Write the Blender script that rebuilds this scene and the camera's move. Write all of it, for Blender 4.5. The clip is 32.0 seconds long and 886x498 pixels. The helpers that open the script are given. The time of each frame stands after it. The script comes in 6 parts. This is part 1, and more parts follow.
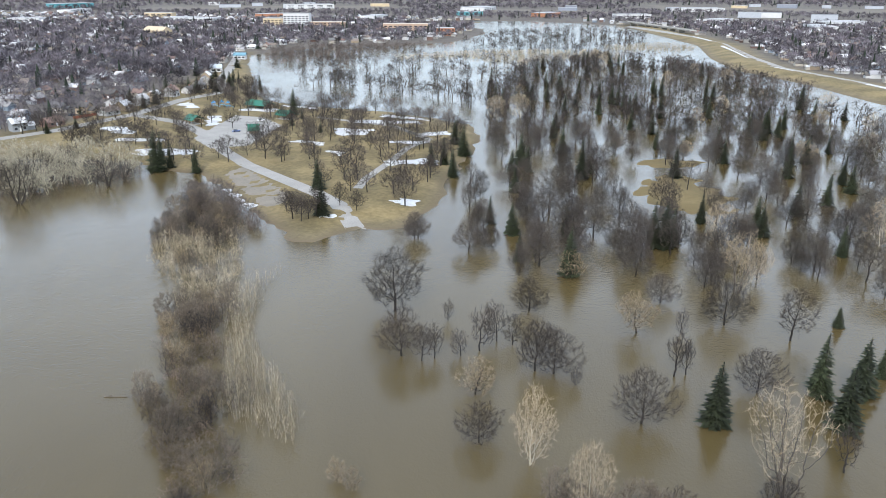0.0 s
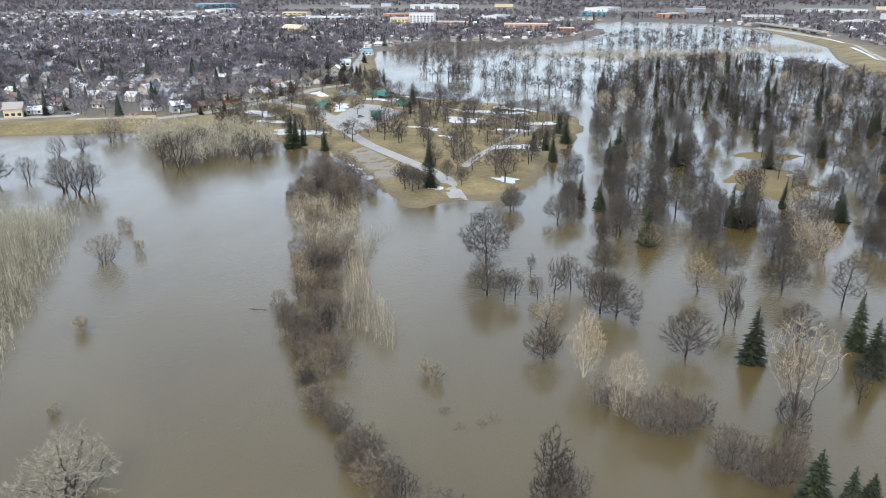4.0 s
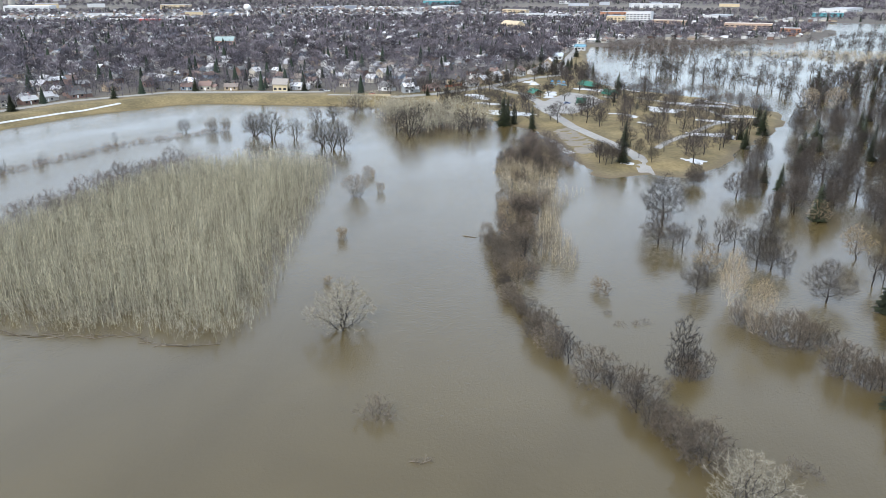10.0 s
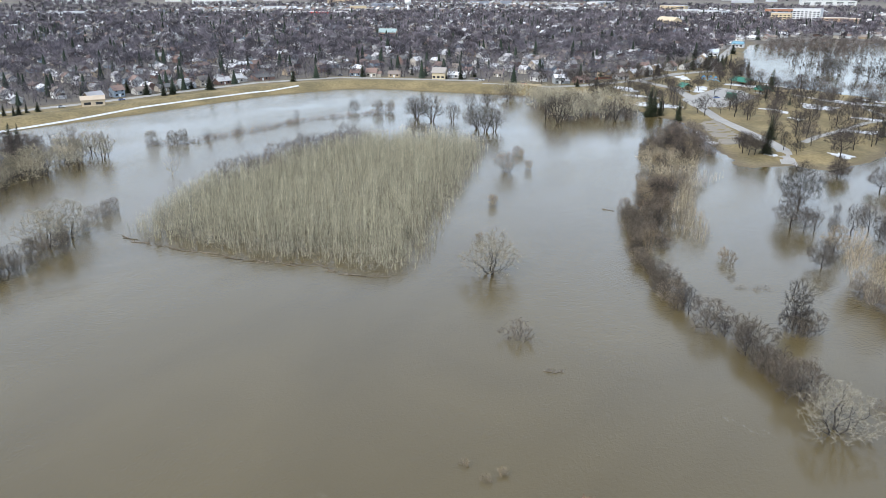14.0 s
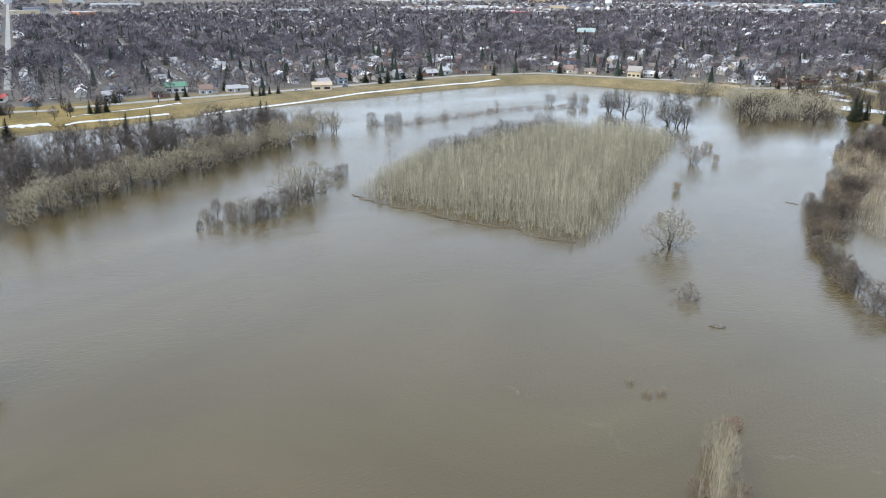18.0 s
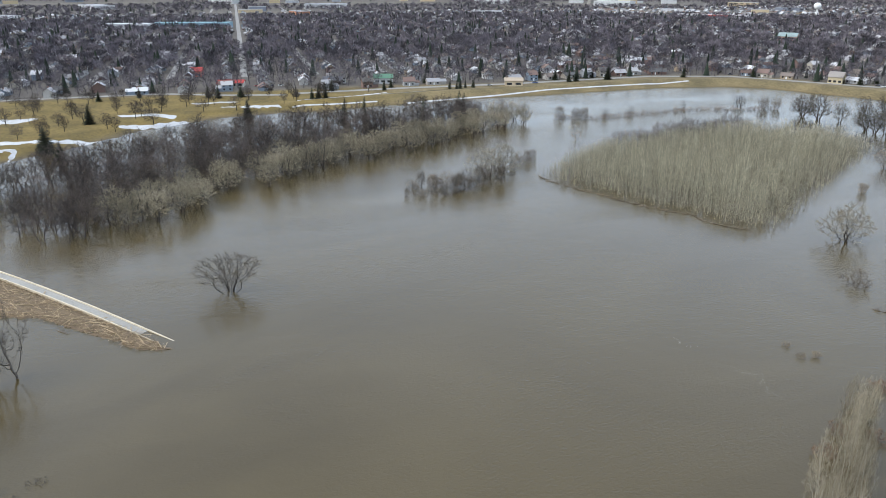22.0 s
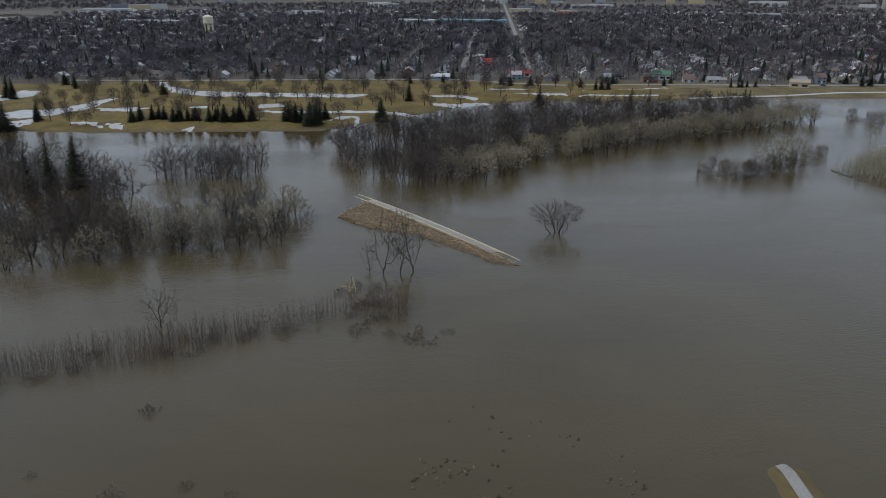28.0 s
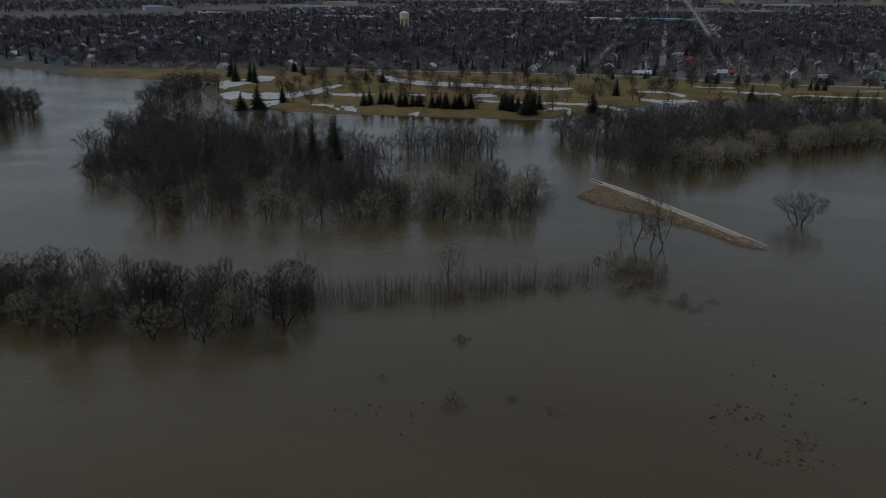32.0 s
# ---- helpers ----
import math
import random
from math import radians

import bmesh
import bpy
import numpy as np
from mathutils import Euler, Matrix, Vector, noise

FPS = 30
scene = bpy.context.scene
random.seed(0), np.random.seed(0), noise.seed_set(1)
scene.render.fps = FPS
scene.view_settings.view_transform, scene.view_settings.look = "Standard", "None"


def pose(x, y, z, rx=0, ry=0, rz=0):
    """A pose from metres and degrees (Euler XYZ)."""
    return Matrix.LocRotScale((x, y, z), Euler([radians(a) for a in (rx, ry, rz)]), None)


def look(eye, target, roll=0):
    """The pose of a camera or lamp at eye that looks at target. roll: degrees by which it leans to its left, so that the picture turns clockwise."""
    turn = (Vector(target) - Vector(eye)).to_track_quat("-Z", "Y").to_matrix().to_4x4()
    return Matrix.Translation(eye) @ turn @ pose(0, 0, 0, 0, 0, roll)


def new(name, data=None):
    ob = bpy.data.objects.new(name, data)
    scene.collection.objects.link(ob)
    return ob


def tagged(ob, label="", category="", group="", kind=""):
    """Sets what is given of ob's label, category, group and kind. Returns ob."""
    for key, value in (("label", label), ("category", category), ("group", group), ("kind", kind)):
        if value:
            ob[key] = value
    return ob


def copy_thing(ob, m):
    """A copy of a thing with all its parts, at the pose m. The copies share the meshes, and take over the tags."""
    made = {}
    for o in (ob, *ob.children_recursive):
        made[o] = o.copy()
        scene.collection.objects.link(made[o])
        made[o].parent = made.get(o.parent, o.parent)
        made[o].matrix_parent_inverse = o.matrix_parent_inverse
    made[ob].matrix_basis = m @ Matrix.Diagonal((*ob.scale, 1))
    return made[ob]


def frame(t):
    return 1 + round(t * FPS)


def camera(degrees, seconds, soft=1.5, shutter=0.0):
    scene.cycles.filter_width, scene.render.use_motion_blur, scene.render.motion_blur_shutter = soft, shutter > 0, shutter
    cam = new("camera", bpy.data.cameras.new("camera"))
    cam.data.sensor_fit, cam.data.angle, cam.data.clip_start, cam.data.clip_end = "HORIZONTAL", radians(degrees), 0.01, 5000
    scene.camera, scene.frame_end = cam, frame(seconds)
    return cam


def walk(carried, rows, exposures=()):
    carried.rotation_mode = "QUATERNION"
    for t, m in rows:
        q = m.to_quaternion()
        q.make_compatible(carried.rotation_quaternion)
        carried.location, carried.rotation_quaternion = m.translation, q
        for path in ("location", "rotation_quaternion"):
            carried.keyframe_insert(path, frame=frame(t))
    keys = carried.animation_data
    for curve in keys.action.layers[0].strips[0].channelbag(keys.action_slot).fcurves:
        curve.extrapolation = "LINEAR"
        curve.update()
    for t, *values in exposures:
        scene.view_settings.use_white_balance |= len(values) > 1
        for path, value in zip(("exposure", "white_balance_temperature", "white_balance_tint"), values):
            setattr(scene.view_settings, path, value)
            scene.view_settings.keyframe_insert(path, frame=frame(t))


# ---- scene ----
cam = camera(61.39, 32.0, soft=0.6)
# seconds, x, y, z, tilt, roll, turn of the drone
ROWS = [
    (0, 0.02, 0.05, 84.20, 70.135, 0.229, 0.083),
    (1, 2.24, -8.49, 84.03, 70.190, 0.118, 2.222),
    (2, 4.38, -17.16, 83.80, 70.231, 0.070, 4.430),
    (3, 6.57, -25.84, 83.58, 70.238, 0.064, 6.781),
    (4, 9.02, -34.27, 83.50, 70.199, 0.026, 9.320),
    (5, 11.56, -42.61, 83.49, 70.159, -0.016, 11.977),
    (6, 14.00, -51.04, 83.45, 70.159, -0.018, 14.663),
    (7, 16.43, -59.46, 83.37, 70.174, 0.011, 17.339),
    (8, 18.98, -67.75, 83.27, 70.169, 0.048, 19.983),
    (9, 21.73, -75.91, 83.20, 70.143, 0.068, 22.586),
    (10, 24.71, -83.96, 83.20, 70.097, 0.058, 25.168),
    (11, 28.00, -91.89, 83.24, 70.031, 0.039, 27.850),
    (12, 31.63, -99.63, 83.28, 69.947, 0.036, 30.717),
    (13, 35.42, -107.03, 83.27, 69.859, 0.047, 33.595),
    (14, 39.26, -114.06, 83.21, 69.785, 0.061, 36.368),
    (15, 43.64, -121.18, 83.25, 69.750, 0.069, 39.397),
    (16, 48.92, -128.74, 83.49, 69.767, 0.060, 43.014),
    (17, 54.60, -136.00, 83.68, 69.800, 0.027, 46.941),
    (18, 60.17, -142.25, 83.58, 69.813, -0.030, 50.812),
    (19, 65.95, -147.88, 83.43, 69.832, -0.086, 54.496),
    (20, 72.30, -153.42, 83.44, 69.884, -0.111, 57.960),
    (21, 78.88, -158.83, 83.54, 69.947, -0.107, 61.309),
    (22, 85.30, -164.01, 83.55, 69.998, -0.081, 64.646),
    (23, 91.72, -169.23, 83.54, 70.037, -0.047, 67.930),
    (24, 98.31, -174.83, 83.56, 70.071, -0.017, 71.099),
    (25, 104.71, -181.03, 83.49, 70.094, 0.009, 74.173),
    (26, 110.55, -187.94, 83.23, 70.102, 0.034, 77.188),
    (27, 115.99, -195.32, 82.79, 70.100, 0.056, 80.177),
    (28, 121.28, -202.91, 82.23, 70.096, 0.073, 83.173),
    (29, 126.57, -210.87, 81.68, 70.083, 0.083, 86.201),
    (30, 131.95, -219.24, 81.28, 70.060, 0.086, 89.275),
    (31, 137.37, -227.48, 80.93, 70.039, 0.084, 92.366),
    (32, 142.78, -235.37, 80.59, 70.027, 0.079, 95.455),
]
walk(cam, [(t, pose(x, y, z, rx, 0, rz) @ pose(0, 0, 0, 0, 0, roll)) for t, x, y, z, rx, roll, rz in ROWS],
     exposures=[(0, 1.02), (12, 0.95), (18, 0.96), (23, 0.46), (28, -0.52), (30, -0.93), (32, -1.48)])

# ---- light: bright overcast ----
world = bpy.data.worlds.new("sky")
scene.world = world
world.use_nodes = True
wn, wl = world.node_tree.nodes, world.node_tree.links
sky = wn.new("ShaderNodeTexSky")
sky.sky_type, sky.sun_disc = "NISHITA", False
sky.sun_elevation, sky.sun_rotation = radians(42), radians(192)
sky.air_density, sky.dust_density, sky.ozone_density = 1.0, 2.3, 1.5
grey = wn.new("ShaderNodeHueSaturation")
grey.inputs["Saturation"].default_value = 0.8
wl.new(sky.outputs[0], grey.inputs["Color"])
# a broken sheet of thin high cloud
at, clouds, veil = wn.new("ShaderNodeTexCoord"), wn.new("ShaderNodeTexNoise"), wn.new("ShaderNodeMix")
clouds.inputs["Scale"].default_value, clouds.inputs["Detail"].default_value = 2.2, 5
wl.new(at.outputs["Generated"], clouds.inputs["Vector"])
cover = wn.new("ShaderNodeMapRange")
cover.inputs["From Min"].default_value, cover.inputs["From Max"].default_value = 0.3, 0.7
cover.inputs["To Min"].default_value, cover.inputs["To Max"].default_value = 0.45, 0.75
wl.new(clouds.outputs["Fac"], cover.inputs["Value"])
veil.data_type = "RGBA"
veil.inputs["B"].default_value = (6.25, 7.4, 9.1, 1)
wl.new(cover.outputs[0], veil.inputs["Factor"])
wl.new(grey.outputs[0], veil.inputs["A"])
# towards the horizon the overcast turns duller
parts, low, dull = wn.new("ShaderNodeSeparateXYZ"), wn.new("ShaderNodeMapRange"), wn.new("ShaderNodeMix")
wl.new(at.outputs["Generated"], parts.inputs[0])
low.interpolation_type = "SMOOTHSTEP"
low.inputs["From Min"].default_value, low.inputs["From Max"].default_value = 0.02, 0.17
low.inputs["To Min"].default_value, low.inputs["To Max"].default_value = 0.85, 0.0
wl.new(parts.outputs["Z"], low.inputs["Value"])
dull.data_type = "RGBA"
dull.inputs["B"].default_value = (1.8, 2.2, 2.55, 1)
wl.new(low.outputs[0], dull.inputs["Factor"])
wl.new(veil.outputs["Result"], dull.inputs["A"])
wl.new(dull.outputs["Result"], wn["Background"].inputs["Color"])
wn["Background"].inputs["Strength"].default_value = 0.15
sun = new("sun", bpy.data.lights.new("sun", "SUN"))
sun.data.energy, sun.data.angle, sun.data.color = 1.4, radians(14), (1.0, 0.98, 0.955)
sun.matrix_world = look((-31, -147, 135), (0, 0, 0))


# ---- materials ----
def material(name, colour, rough=0.8, metal=0.0, vary=0.25, scale=1.0, bump=0.0, by="", second=None, spec=0.3, sparkle=0.0):
    """A procedural surface: two scales of noise over the colour, a fine relief, and a tone for each object ("object"), island ("island") or plant ("tone"); sparkle varies the single twigs."""
    m = bpy.data.materials.new(name)
    m.use_nodes = True
    n, l = m.node_tree.nodes, m.node_tree.links
    b = n["Principled BSDF"]
    b.inputs["Roughness"].default_value, b.inputs["Metallic"].default_value = rough, metal
    b.inputs["Specular IOR Level"].default_value = spec
    where = n.new("ShaderNodeNewGeometry") if by != "object" else n.new("ShaderNodeTexCoord")
    place = where.outputs["Position"] if by != "object" else where.outputs["Object"]
    big, fine = n.new("ShaderNodeTexNoise"), n.new("ShaderNodeTexNoise")
    for t, s, d in ((big, 0.13 * scale, 3), (fine, 1.7 * scale, 4)):
        t.inputs["Scale"].default_value, t.inputs["Detail"].default_value = s, d
        l.new(place, t.inputs["Vector"])
    mix = n.new("ShaderNodeMix")
    mix.data_type = "RGBA"
    dark = second or tuple(c * 0.6 for c in colour)
    mix.inputs["A"].default_value, mix.inputs["B"].default_value = (*dark, 1), (*colour, 1)
    add = n.new("ShaderNodeMath")
    add.operation = "MULTIPLY_ADD"
    add.inputs[1].default_value = 0.55
    l.new(big.outputs["Fac"], add.inputs[0])
    half = n.new("ShaderNodeMath")
    half.operation = "MULTIPLY"
    half.inputs[1].default_value = 0.6
    l.new(fine.outputs["Fac"], half.inputs[0])
    l.new(half.outputs[0], add.inputs[2])
    spread = n.new("ShaderNodeMapRange")
    spread.inputs["From Min"].default_value, spread.inputs["From Max"].default_value = 0.36, 0.76
    l.new(add.outputs[0], spread.inputs["Value"])
    l.new(spread.outputs[0], mix.inputs["Factor"])
    last = mix.outputs["Result"]
    if by:
        hsv = n.new("ShaderNodeHueSaturation")
        rng = n.new("ShaderNodeMapRange")
        rng.inputs["To Min"].default_value, rng.inputs["To Max"].default_value = 1 - vary, 1 + vary
        if by == "object":
            l.new(n.new("ShaderNodeObjectInfo").outputs["Random"], rng.inputs["Value"])
        elif by == "island":
            l.new(where.outputs["Random Per Island"], rng.inputs["Value"])
        else:
            a = n.new("ShaderNodeAttribute")
            a.attribute_name = "tone"
            l.new(a.outputs["Fac"], rng.inputs["Value"])
        tone = rng.outputs[0]
        if sparkle:
            own, each = n.new("ShaderNodeMapRange"), n.new("ShaderNodeMath")
            own.inputs["To Min"].default_value, own.inputs["To Max"].default_value = 1 - sparkle, 1 + sparkle
            l.new(n.new("ShaderNodeNewGeometry").outputs["Random Per Island"], own.inputs["Value"])
            each.operation = "MULTIPLY"
            l.new(tone, each.inputs[0])
            l.new(own.outputs[0], each.inputs[1])
            tone = each.outputs[0]
        l.new(tone, hsv.inputs["Value"])
        l.new(last, hsv.inputs["Color"])
        last = hsv.outputs["Color"]
    l.new(last, b.inputs["Base Color"])
    if bump:
        bp = n.new("ShaderNodeBump")
        bp.inputs["Strength"].default_value, bp.inputs["Distance"].default_value = 0.6, bump
        l.new(fine.outputs["Fac"], bp.inputs["Height"])
        l.new(bp.outputs[0], b.inputs["Normal"])
    return m


def water_material():
    m = bpy.data.materials.new("muddy_water")
    m.use_nodes = True
    n, l = m.node_tree.nodes, m.node_tree.links
    b = n["Principled BSDF"]
    b.inputs["IOR"].default_value = 1.36
    geo = n.new("ShaderNodeNewGeometry")

    def noise_of(scale, detail, stretch=(1, 1, 1), warp=0.0):
        mp = n.new("ShaderNodeMapping")
        mp.inputs["Scale"].default_value = stretch
        mp.inputs["Rotation"].default_value = (0, 0, 0.5)
        l.new(geo.outputs["Position"], mp.inputs["Vector"])
        t = n.new("ShaderNodeTexNoise")
        t.inputs["Scale"].default_value, t.inputs["Detail"].default_value, t.inputs["Distortion"].default_value = scale, detail, warp
        l.new(mp.outputs[0], t.inputs["Vector"])
        return t.outputs["Fac"]

    silt = noise_of(0.016, 7, (1, 0.5, 1), 1.6)
    ramp = n.new("ShaderNodeMix")
    ramp.data_type = "RGBA"
    ramp.inputs["A"].default_value, ramp.inputs["B"].default_value = (0.049, 0.0355, 0.014, 1), (0.096, 0.072, 0.0315, 1)
    l.new(silt, ramp.inputs["Factor"])
    l.new(ramp.outputs["Result"], b.inputs["Base Color"])
    rough = n.new("ShaderNodeMapRange")
    rough.inputs["From Min"].default_value, rough.inputs["From Max"].default_value = 0.35, 0.65
    rough.inputs["To Min"].default_value, rough.inputs["To Max"].default_value = 0.08, 0.15
    l.new(noise_of(0.035, 6, (1, 0.35, 1), 2.0), rough.inputs["Value"])
    l.new(rough.outputs[0], b.inputs["Roughness"])
    small = n.new("ShaderNodeBump")
    small.inputs["Distance"].default_value = 0.13
    gusts = n.new("ShaderNodeMapRange")
    gusts.inputs["From Min"].default_value, gusts.inputs["From Max"].default_value = 0.38, 0.62
    gusts.inputs["To Min"].default_value, gusts.inputs["To Max"].default_value = 0.2, 0.85
    l.new(noise_of(0.018, 3, (1, 0.5, 1), 1.0), gusts.inputs["Value"])
    l.new(gusts.outputs[0], small.inputs["Strength"])
    l.new(noise_of(1.6, 3, (1, 0.75, 1), 0.6), small.inputs["Height"])
    large = n.new("ShaderNodeBump")
    large.inputs["Strength"].default_value, large.inputs["Distance"].default_value = 0.25, 0.25
    l.new(noise_of(0.16, 3, (1, 0.6, 1), 1.2), large.inputs["Height"])
    l.new(small.outputs[0], large.inputs["Normal"])
    l.new(large.outputs[0], b.inputs["Normal"])
    return m


def ground_material():
    m = material("ground_cover", (0.125, 0.108, 0.086), 0.95, scale=0.6, bump=0.05, second=(0.06, 0.05, 0.045))
    n, l = m.node_tree.nodes, m.node_tree.links
    b = n["Principled BSDF"]
    soil = b.inputs["Base Color"].links[0].from_socket
    geo = n.new("ShaderNodeNewGeometry")
    layers = []
    for s, lo, hi in ((0.05, 0.35, 0.65), (0.6, 0.3, 0.7)):
        t = n.new("ShaderNodeTexNoise")
        t.inputs["Scale"].default_value, t.inputs["Detail"].default_value = s, 6
        l.new(geo.outputs["Position"], t.inputs["Vector"])
        r = n.new("ShaderNodeMapRange")
        r.inputs["From Min"].default_value, r.inputs["From Max"].default_value = lo, hi
        l.new(t.outputs["Fac"], r.inputs["Value"])
        layers.append(r.outputs[0])
    grass = n.new("ShaderNodeMix")
    grass.data_type = "RGBA"
    grass.inputs["A"].default_value, grass.inputs["B"].default_value = (0.13, 0.102, 0.047, 1), (0.225, 0.170, 0.080, 1)
    l.new(layers[0], grass.inputs["Factor"])
    worn = n.new("ShaderNodeMix")
    worn.data_type, worn.blend_type = "RGBA", "MULTIPLY"
    worn.inputs["Factor"].default_value = 0.35
    l.new(grass.outputs["Result"], worn.inputs["A"])
    l.new(layers[1], worn.inputs["B"])
    turf = n.new("ShaderNodeAttribute")
    turf.attribute_name = "turf"
    both = n.new("ShaderNodeMix")
    both.data_type = "RGBA"
    l.new(turf.outputs["Fac"], both.inputs["Factor"])
    l.new(soil, both.inputs["A"])
    # drowned and soaked turf near the waterline is olive
    xyz, wet, soaked = n.new("ShaderNodeSeparateXYZ"), n.new("ShaderNodeMapRange"), n.new("ShaderNodeMix")
    l.new(geo.outputs["Position"], xyz.inputs[0])
    wet.inputs["From Min"].default_value, wet.inputs["From Max"].default_value = 0.15, 0.6
    l.new(xyz.outputs["Z"], wet.inputs["Value"])
    gold, golden = n.new("ShaderNodeAttribute"), n.new("ShaderNodeMix")
    gold.attribute_name = "fairway"
    golden.data_type, golden.blend_type = "RGBA", "MULTIPLY"
    golden.inputs["B"].default_value = (1.0, 0.93, 0.58, 1)
    l.new(gold.outputs["Fac"], golden.inputs["Factor"])
    l.new(worn.outputs["Result"], golden.inputs["A"])
    soaked.data_type = "RGBA"
    soaked.inputs["A"].default_value = (0.125, 0.092, 0.038, 1)
    l.new(wet.outputs[0], soaked.inputs["Factor"])
    l.new(golden.outputs["Result"], soaked.inputs["B"])
    l.new(soaked.outputs["Result"], both.inputs["B"])
    l.new(both.outputs["Result"], b.inputs["Base Color"])
    return m


BARK = material("dark_bark", (0.038, 0.032, 0.027), 0.9, by="object", vary=0.35, scale=3)
TWIG = material("brown_twigs", (0.058, 0.047, 0.039), 0.9, by="object", vary=0.45, scale=3, sparkle=0.55)
GREY_TWIG = material("grey_brown_twigs", (0.15, 0.121, 0.090), 0.9, by="object", vary=0.4, scale=3, sparkle=0.55)
TAN_TWIG = material("tan_twigs", (0.25, 0.195, 0.125), 0.9, by="object", vary=0.2, scale=3, sparkle=0.55)
PALE_BARK = material("pale_bark", (0.44, 0.39, 0.30), 0.85, by="object", vary=0.2, scale=3)
PALE_TWIG = material("pale_twigs", (0.37, 0.295, 0.20), 0.9, by="object", vary=0.2, scale=3, sparkle=0.55)
NEEDLE = material("spruce_needles", (0.033, 0.041, 0.018), 0.9, by="object", vary=0.4, scale=4, sparkle=0.55)
WOODS = material("far_bare_woods", (0.100, 0.081, 0.070), 0.95, by="tone", vary=0.6, scale=2, sparkle=0.55)
# purple-grey town crowns, with a little blue distance haze put into the colour
TOWN_WOODS = material("town_bare_crowns_haze_tint", (0.110, 0.097, 0.108), 0.95, by="tone", vary=0.65, scale=2, sparkle=0.55)
GROVE_WOODS = material("grove_bare_crowns", (0.050, 0.041, 0.036), 0.95, by="tone", vary=0.5, scale=2, sparkle=0.55)
WILLOW = material("willow_stems", (0.40, 0.366, 0.258), 0.9, by="tone", vary=0.4, scale=2, sparkle=0.55)
FIR_FAR = material("far_conifers", (0.024, 0.034, 0.022), 0.95, by="tone", vary=0.4, scale=2)
DEADWOOD = material("grey_dead_wood", (0.115, 0.098, 0.08), 0.9, by="object", vary=0.3, scale=3)
HOARY_TWIG = material("hoary_twigs", (0.30, 0.265, 0.195), 0.9, by="object", vary=0.15, scale=3, sparkle=0.55)
LAWN_TWIG = material("lilac_brown_twigs", (0.066, 0.053, 0.045), 0.9, by="object", vary=0.4, scale=3, sparkle=0.55)
BRUSH = material("brush_stems", (0.165, 0.122, 0.090), 0.9, by="tone", vary=0.45, scale=2, sparkle=0.55)
PALE_WOODS = material("pale_willow_woods", (0.34, 0.305, 0.225), 0.95, by="tone", vary=0.4, scale=2, sparkle=0.55)
TAN_BRUSH = material("tan_willow_stems", (0.36, 0.30, 0.205), 0.9, by="tone", vary=0.4, scale=2, sparkle=0.55)
GRAVEL = material("bare_gravel", (0.20, 0.175, 0.14), 0.95, second=(0.13, 0.115, 0.095), bump=0.03)
FIELD = material("pale_stubble", (0.15, 0.128, 0.098), 0.95, second=(0.085, 0.074, 0.062), scale=0.2)
SNOW = material("old_snow", (0.55, 0.56, 0.58), 0.7, second=(0.34, 0.33, 0.30), bump=0.05)
ASPHALT = material("worn_asphalt", (0.29, 0.275, 0.25), 0.9, second=(0.20, 0.19, 0.175), bump=0.01)
CONCRETE = material("weathered_concrete", (0.34, 0.325, 0.29), 0.85, second=(0.24, 0.23, 0.205), bump=0.01)
OLD_LOG = material("wet_drift_log", (0.17, 0.14, 0.105), 0.9, by="object", vary=0.5, scale=2)
DRIFT = material("bleached_driftwood", (0.42, 0.315, 0.19), 0.9, by="island", vary=0.5, scale=2)
MUCK = material("matted_debris", (0.21, 0.148, 0.085), 0.95, scale=6, bump=0.15, second=(0.08, 0.06, 0.042))
CLOD = material("soaked_stalks", (0.17, 0.125, 0.075), 0.9, by="object", vary=0.5, scale=6, bump=0.05)
FOAM = material("pale_foam", (0.33, 0.305, 0.25), 0.8, scale=8)
ORANGE_TWIG = material("orange_willow_twigs", (0.205, 0.118, 0.068), 0.9, by="object", vary=0.2, scale=3, sparkle=0.55)
GLASS = material("dark_window_glass", (0.03, 0.035, 0.04), 0.1, spec=0.6)
UMBRELLA_TWIG = material("pale_olive_twigs", (0.30, 0.258, 0.178), 0.9, by="object", vary=0.4, scale=3, sparkle=0.55)
WATER = water_material()
GROUND = ground_material()
_paints = {}


def paint(colour, rough=0.75):
    key = tuple(round(c, 3) for c in colour)
    if key not in _paints:
        _paints[key] = material("painted_surface", colour, rough, scale=1.5, second=tuple(c * 0.8 for c in colour))
    return _paints[key]


